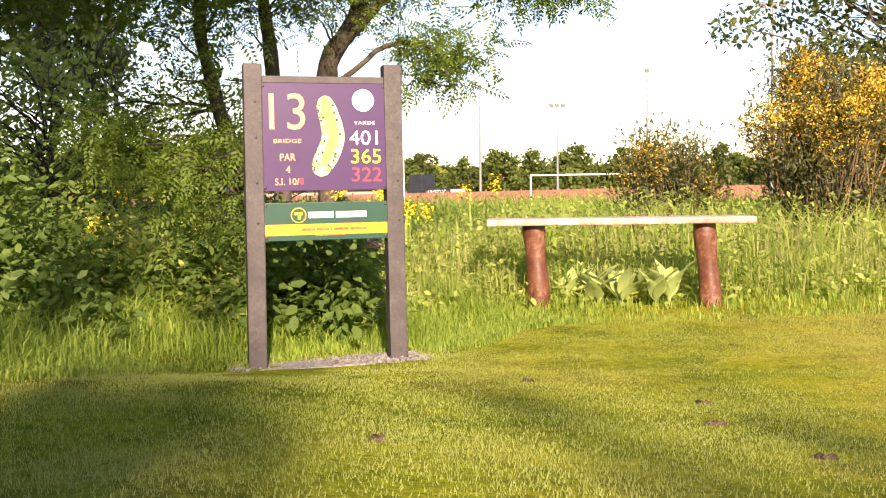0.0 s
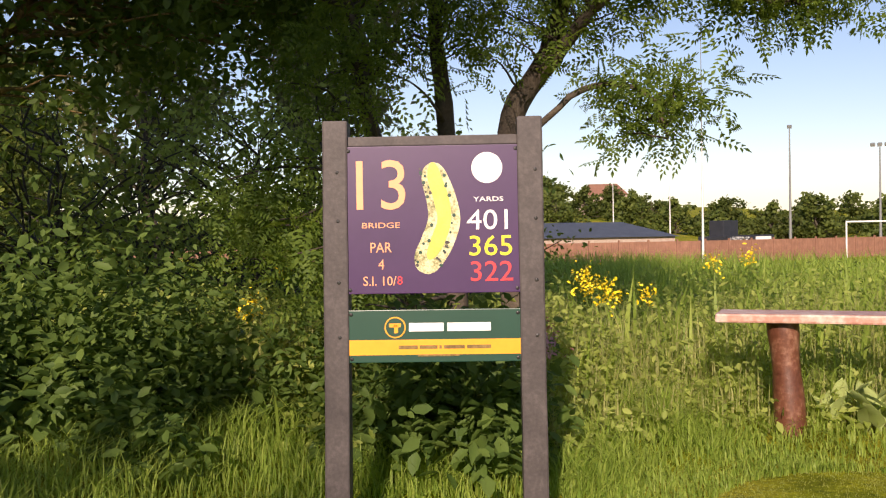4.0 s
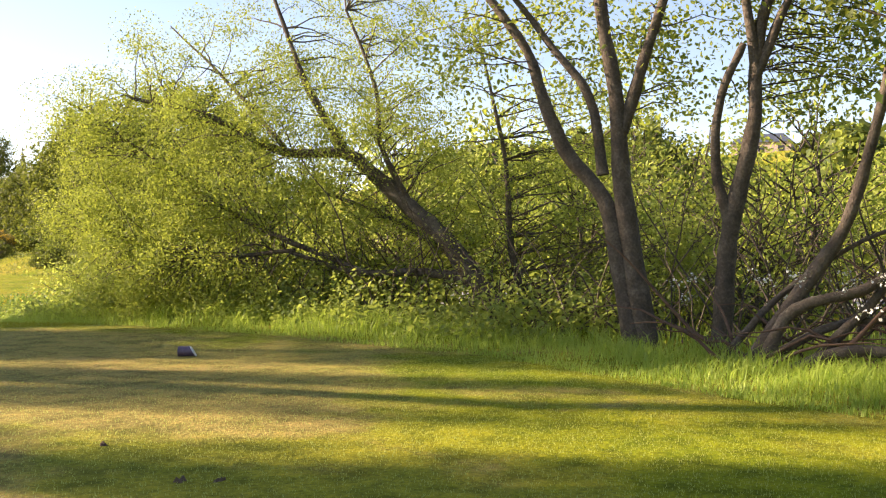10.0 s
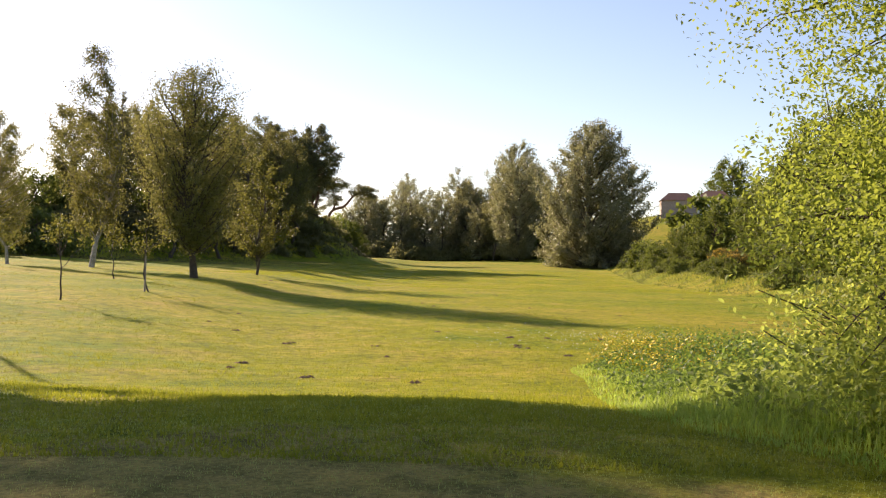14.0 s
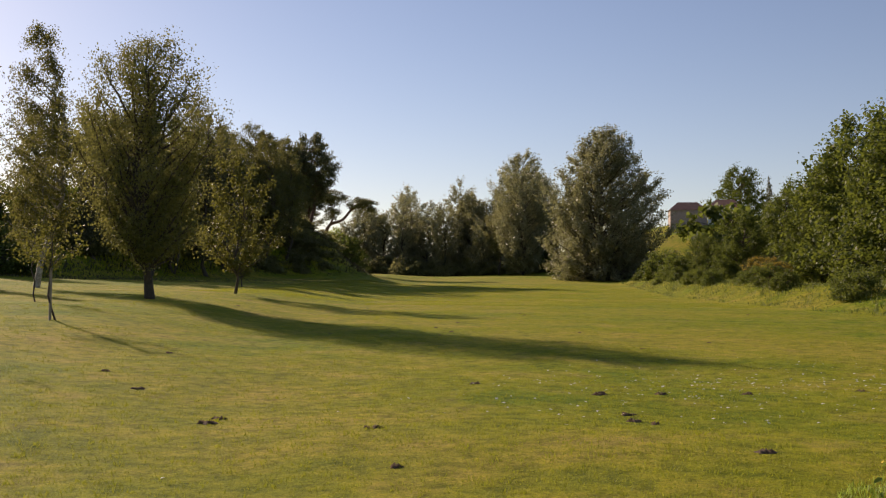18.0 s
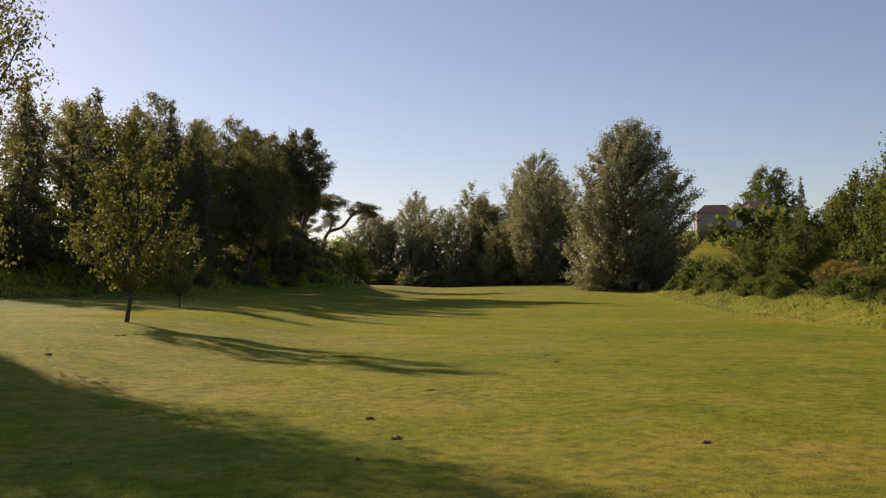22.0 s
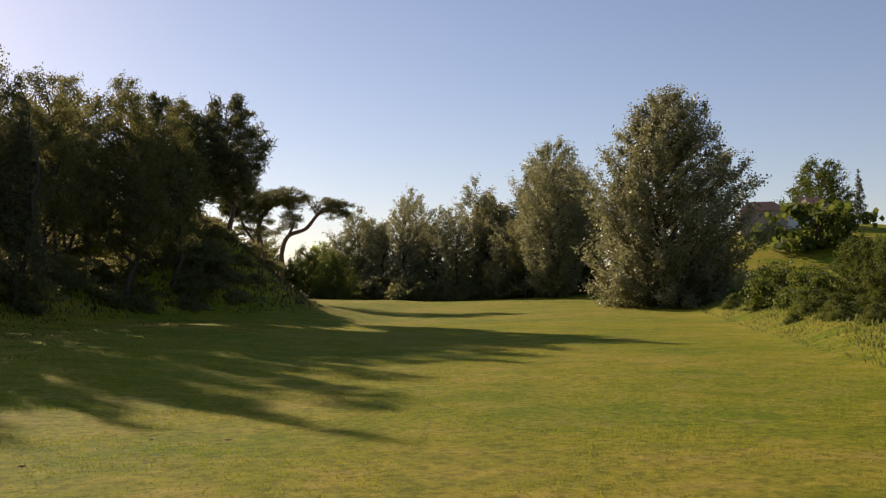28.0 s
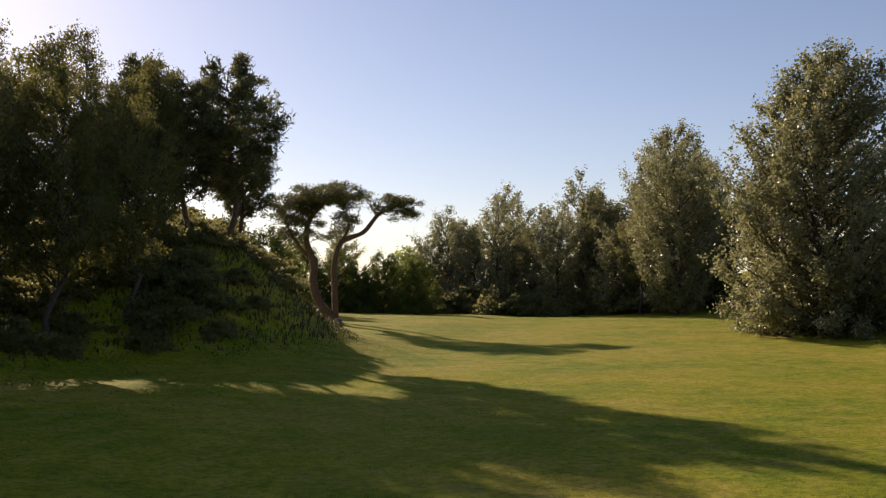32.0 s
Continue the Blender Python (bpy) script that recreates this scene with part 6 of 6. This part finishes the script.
herbs("weeds", p, (0.16 + 0.4 * smooth(0.5, 1.5, v)) * rg.uniform(0.6, 1.25, len(v)), 12, 0.062, "oval", M["weed"], rg, "sunlit leafy weeds behind the bench")
p, v = along_edge(rg, 1500, 0.2, 2.4, 330, 400)
herbs("rough_herbs", p, (0.2 + 0.35 * smooth(0.2, 1.0, v)) * rg.uniform(0.6, 1.25, len(v)), 12, 0.06, "oval", M["nettle"], rg, "leafy herbs at the end of the willow scrub")
p, v = along_edge(rg, 60, 0.9, 2.6, 150, 245)
herbs("cow_parsley", p, rg.uniform(0.4, 0.62, len(v)), 22, 0.016, "quad", M["umbel"], rg, "white cow parsley heads under the trees", 0.045, 0.2, True)
p, v = along_edge(rg, 20, 0.8, 3.0, 45, 90)
herbs("ragwort", p, rg.uniform(0.5, 0.78, len(v)), 70, 0.026, "oval", M["buttercup"], rg, "yellow flower heads among the weeds", 0.04, 0.3, True)
p, v = along_edge(rg, 800, 0.05, 1.5, 338, 400)
herbs("buttercups", p, rg.uniform(0.25, 0.55, len(v)), 4, 0.036, "oval", M["buttercup"], rg, "yellow buttercups at the edge of the rough", 0.05, 0.5, True)
p, v = along_edge(rg, 6, 0.6, 1.2, 84, 104)
herbs("pink_flowers", p, rg.uniform(0.42, 0.58, len(v)), 80, 0.026, "oval", M["pink"], rg, "faded pink flower heads beside the sign", 0.035, 0.3, True)
# docks under the bench
M["dock"] = leaf_mat("dock_leaves", (0.22, 0.3, 0.09), (0.45, 0.52, 0.2), (0.7, 0.82, 0.22), 0.4, 0.35)
for i in range(7):
    rng = np.random.default_rng(200 + i)
    x, y = 0.66 + 0.1 * i + rng.uniform(-0.03, 0.03), 6.2 + rng.uniform(-0.15, 0.25)
    dk = thing("dock_plant", (x, y, hz(x, y)), "broad-leaved dock with large pale green leaves", "plant", "docks by the bench", rng.uniform(0, 360))
    for k in range(7):
        V, F = [], []
        a, L, w = rng.uniform(0, 6.28), rng.uniform(0.2, 0.33), rng.uniform(0.032, 0.05)
        up = rng.uniform(1.05, 1.75)
        o = 0
        for j in range(7):
            u = j / 6
            r, z = L * u * math.cos(up * (1 - 0.35 * u)), L * u * math.sin(up * (1 - 0.35 * u))
            ww = w * (0.12 if u < 0.2 else math.sin(math.pi * min(1, 0.1 + (u - 0.12))) ** 0.7)
            for sg in (-1, 0, 1):
                V.append((r * math.cos(a) - sg * ww * math.sin(a), r * math.sin(a) + sg * ww * math.cos(a), z + abs(sg) * 0.012 + 0.005 * math.sin(9 * u) * sg))
        for j in range(6):
            for c in (0, 1):
                q0 = o + j * 3 + c
                F.append((q0, q0 + 1, q0 + 4, q0 + 3))
        part("leaf", mesh_np("leaf", V, F, M["dock"], True), None, dk)

# rough on the bank right of the fairway and scattered tufts on the mound's foot
n = 26000
s_ = rg.uniform(48, 225, n)
c_ = -17.0 - 0.13 * np.maximum(0, s_ - 85) - rg.uniform(-0.3, 7.5, n)
p = ALONG[None] * s_[:, None] + ACROSS[None] * c_[:, None]
tagged(new("bank_grass", blades("bank_grass", p, rg.uniform(0.06, 0.24, n) * (1 + 0.6 * np.sin(p[:, 0] * 0.9) * np.sin(p[:, 1] * 1.1 + 1)), rg.uniform(0.03, 0.08, n), M["bank"], rg, 1.1)), "rough grass on the bank beside the fairway", "grass", kind="stuff")

# rank dark growth on the mound and the ridge
n = 60000
p = np.stack([rg.uniform(-72, -2, n), rg.uniform(-156, -84, n)], -1)
flat = 0.00008 * np.maximum(p @ ALONG, 0) ** 2 - 0.1
over = height(p[:, 0], p[:, 1]) - flat
p, over = p[over > 0.45], over[over > 0.45]
tagged(new("mound_rough", blades("mound_rough", p, rg.uniform(0.2, 0.5, len(p)) * (0.08 + 0.92 * smooth(0.6, 1.9, over)), rg.uniform(0.05, 0.14, len(p)) * (0.3 + 0.7 * smooth(0.6, 1.9, over)), M["heath"], rg, 0.9)), "dark rank growth covering the mound", "undergrowth", kind="stuff")

# ---- divots and bare scrapes ----
M["soil"] = surface("bare_soil", [(0.3, (0.05, 0.03, 0.018)), (0.55, (0.12, 0.075, 0.045)), (0.8, (0.2, 0.14, 0.09))], 30.0, 0.95, bumps=0.9, dist=0.02)
DIVOTS = [(-0.46, -1.96), (0.25, -1.59), (-0.11, -1.3), (-0.86, -2.53), (-0.51, -1.85), (0.73, 3.12), (0.21, 3.58), (0.64, 2.65), (0.76, 2.19), (-0.21, 2.19), (-3.86, -7.11), (-3.93, -6.04),
          (-7.5, -16.98), (-8.75, -14.32), (-13.7, -19.1), (-9.94, -20.99), (-8.0, -17.96), (-14.8, -20.92), (-14.01, -19.53), (-11.61, -28.16), (-10.15, -21.29), (-15.57, -20.67), (-27.96, -40.34), (-24.9, -46.53), (-25.11, -44.83), (-20.41, -33.3), (-22.98, -31.21), (-25.3, -41.6)]
scrape_rnd = random.Random(31)
for i in range(46):
    s_ = 17 + 62 * scrape_rnd.random() ** 1.2
    c_ = scrape_rnd.gauss(-1.5, 2.0 + 0.1 * s_)
    DIVOTS.append((float(ALONG[0] * s_ + ACROSS[0] * c_), float(ALONG[1] * s_ + ACROSS[1] * c_)))
for i, (x, y) in enumerate(DIVOTS):
    rng = np.random.default_rng(300 + i)
    far_ = min(1.0, math.hypot(x, y) / 16)
    r = (0.014 + 0.036 * far_) * rng.uniform(0.6, 1.3)
    V, F = [(x, y, hz(x, y) + 0.008)], []
    for k in range(18):
        a = 2 * math.pi * k / 18
        for u in (0.6, 1.0):
            q = r * u * rng.uniform(0.45, 1.5)
            X, Y = x + 1.5 * q * math.cos(a), y + q * math.sin(a)
            V.append((X, Y, hz(X, Y) + ((0.008 + 0.016 * far_) * rng.uniform(0.0, 1.5) if u < 1 else -0.004)))
    for k in range(18):
        a0, a1 = 1 + 2 * k, 1 + 2 * ((k + 1) % 18)
        F += [(0, a0, a1), (a0, a0 + 1, a1 + 1), (a0, a1 + 1, a1)]
    tagged(new("divot", mesh_np("divot", V, F, M["soil"])), "small divot of bare brown soil in the turf", "divot", "divots")
n = 420
p = np.stack([rg.normal(-17.0, 2.2, n), rg.normal(-20.6, 1.4, n)], -1)
q = np.stack([p[:, 0], p[:, 1], height(p[:, 0], p[:, 1]) + 0.04], -1)
tagged(new("daisies", leaves("daisies", q, rg.uniform(0.02, 0.035, n), "quad", M["umbel"], rg, 0.0, 0.8)), "scattered small white daisies in the fairway", "flowers", kind="stuff")

# ---- short blades of the mown grass, nearest the camera's way ----
def mown(name, p, tall, width, label, material="blade"):
    rng = np.random.default_rng(len(p))
    n = len(p)
    z = height(p[:, 0], p[:, 1])
    a = rng.uniform(0, 2 * np.pi, n)
    h = tall * rng.uniform(0.5, 1.2, n)
    lean_ = h[:, None] * rng.uniform(0.1, 0.9, n)[:, None] * np.stack([np.cos(a), np.sin(a)], -1)
    a2 = rng.uniform(0, 2 * np.pi, n)
    side = width * rng.uniform(0.6, 1.3, n)[:, None] * np.stack([np.cos(a2), np.sin(a2)], -1)
    V = np.empty((n, 3, 3))
    V[:, 0, :2], V[:, 1, :2], V[:, 2, :2] = p - side, p + side, p + lean_
    V[:, 0, 2] = V[:, 1, 2] = z - 0.004
    V[:, 2, 2] = z + h
    F = np.arange(n * 3).reshape(-1, 3)
    return tagged(new(name, mesh_np(name, V.reshape(-1, 3), F, M[material])), label, "grass", kind="stuff")


def inside(p):
    """Which places lie on the mown side of the tee's edge."""
    i = np.argmin(((p[:, None, :] - EDGE[None, ::8]) ** 2).sum(-1), axis=1) * 8
    return ((p - EDGE[i]) * ENRM[i]).sum(-1) < 0.12


p = np.stack([rg.uniform(-7.5, 4.5, 480000), rg.uniform(-10, 5.8, 480000)], -1)
p = np.concatenate([c[inside(c)] for c in np.array_split(p, 12)])
p = p[rg.uniform(0, 1, len(p)) < 0.35 + 0.65 * smooth(0.8, 4.5, np.hypot(p[:, 0] + 2.4, p[:, 1] + 5.4))]
mown("tee_grass", p, 0.009, 0.0022, "short mown grass of the tee, patchy green and straw", "tee_blade")
q = np.stack([rg.uniform(-2.2, 3.0, 420000), 1.2 + 4.6 * rg.uniform(0, 1, 420000) ** 1.15], -1)
q = np.concatenate([c[inside(c)] for c in np.array_split(q, 12)])
patch = np.sin(q[:, 0] * 4.1 + 2.0 * np.sin(q[:, 1] * 2.3)) * np.sin(q[:, 1] * 5.3 + 1.7 * np.sin(q[:, 0] * 3.1))
soft = smooth(-2.2, -1.2, q[:, 0]) * smooth(3.0, 2.0, q[:, 0]) * smooth(1.2, 2.1, q[:, 1])
q = q[rg.uniform(0, 1, len(q)) < (0.55 + 0.45 * patch) * soft]
mown("near_grass", q, 0.009, 0.0014, "short mown grass by the tee sign, sunlit and patchy", "tee_blade")
n = 260000
s_ = 9 + 60 * rg.uniform(0, 1, n) ** 1.4
c_ = rg.normal(0, 1, n) * (2.5 + 0.16 * s_) - 0.5
p = ALONG[None] * s_[:, None] + ACROSS[None] * c_[:, None]
mown("fairway_grass", p, 0.02, 0.006, "mown fairway grass in low sun")
n = 150000
s_ = 62 + 75 * rg.uniform(0, 1, n) ** 1.2
c_ = rg.uniform(-1, 1, n) * 17 - 4
p = ALONG[None] * s_[:, None] + ACROSS[None] * c_[:, None]
mown("far_fairway_grass", p, 0.035, 0.018, "mown grass farther down the fairway")

n = 15000
s_ = 10 + 62 * rg.uniform(0, 1, n) ** 1.3
c_ = rg.normal(0, 1, n) * (2.5 + 0.18 * s_) - 0.5
p = np.repeat(ALONG[None] * s_[:, None] + ACROSS[None] * c_[:, None], 9, axis=0) + rg.normal(0, 0.035, (n * 9, 2))
mown("turf_tufts", p, 0.034, 0.005, "small uneven tufts standing up from the mown fairway")
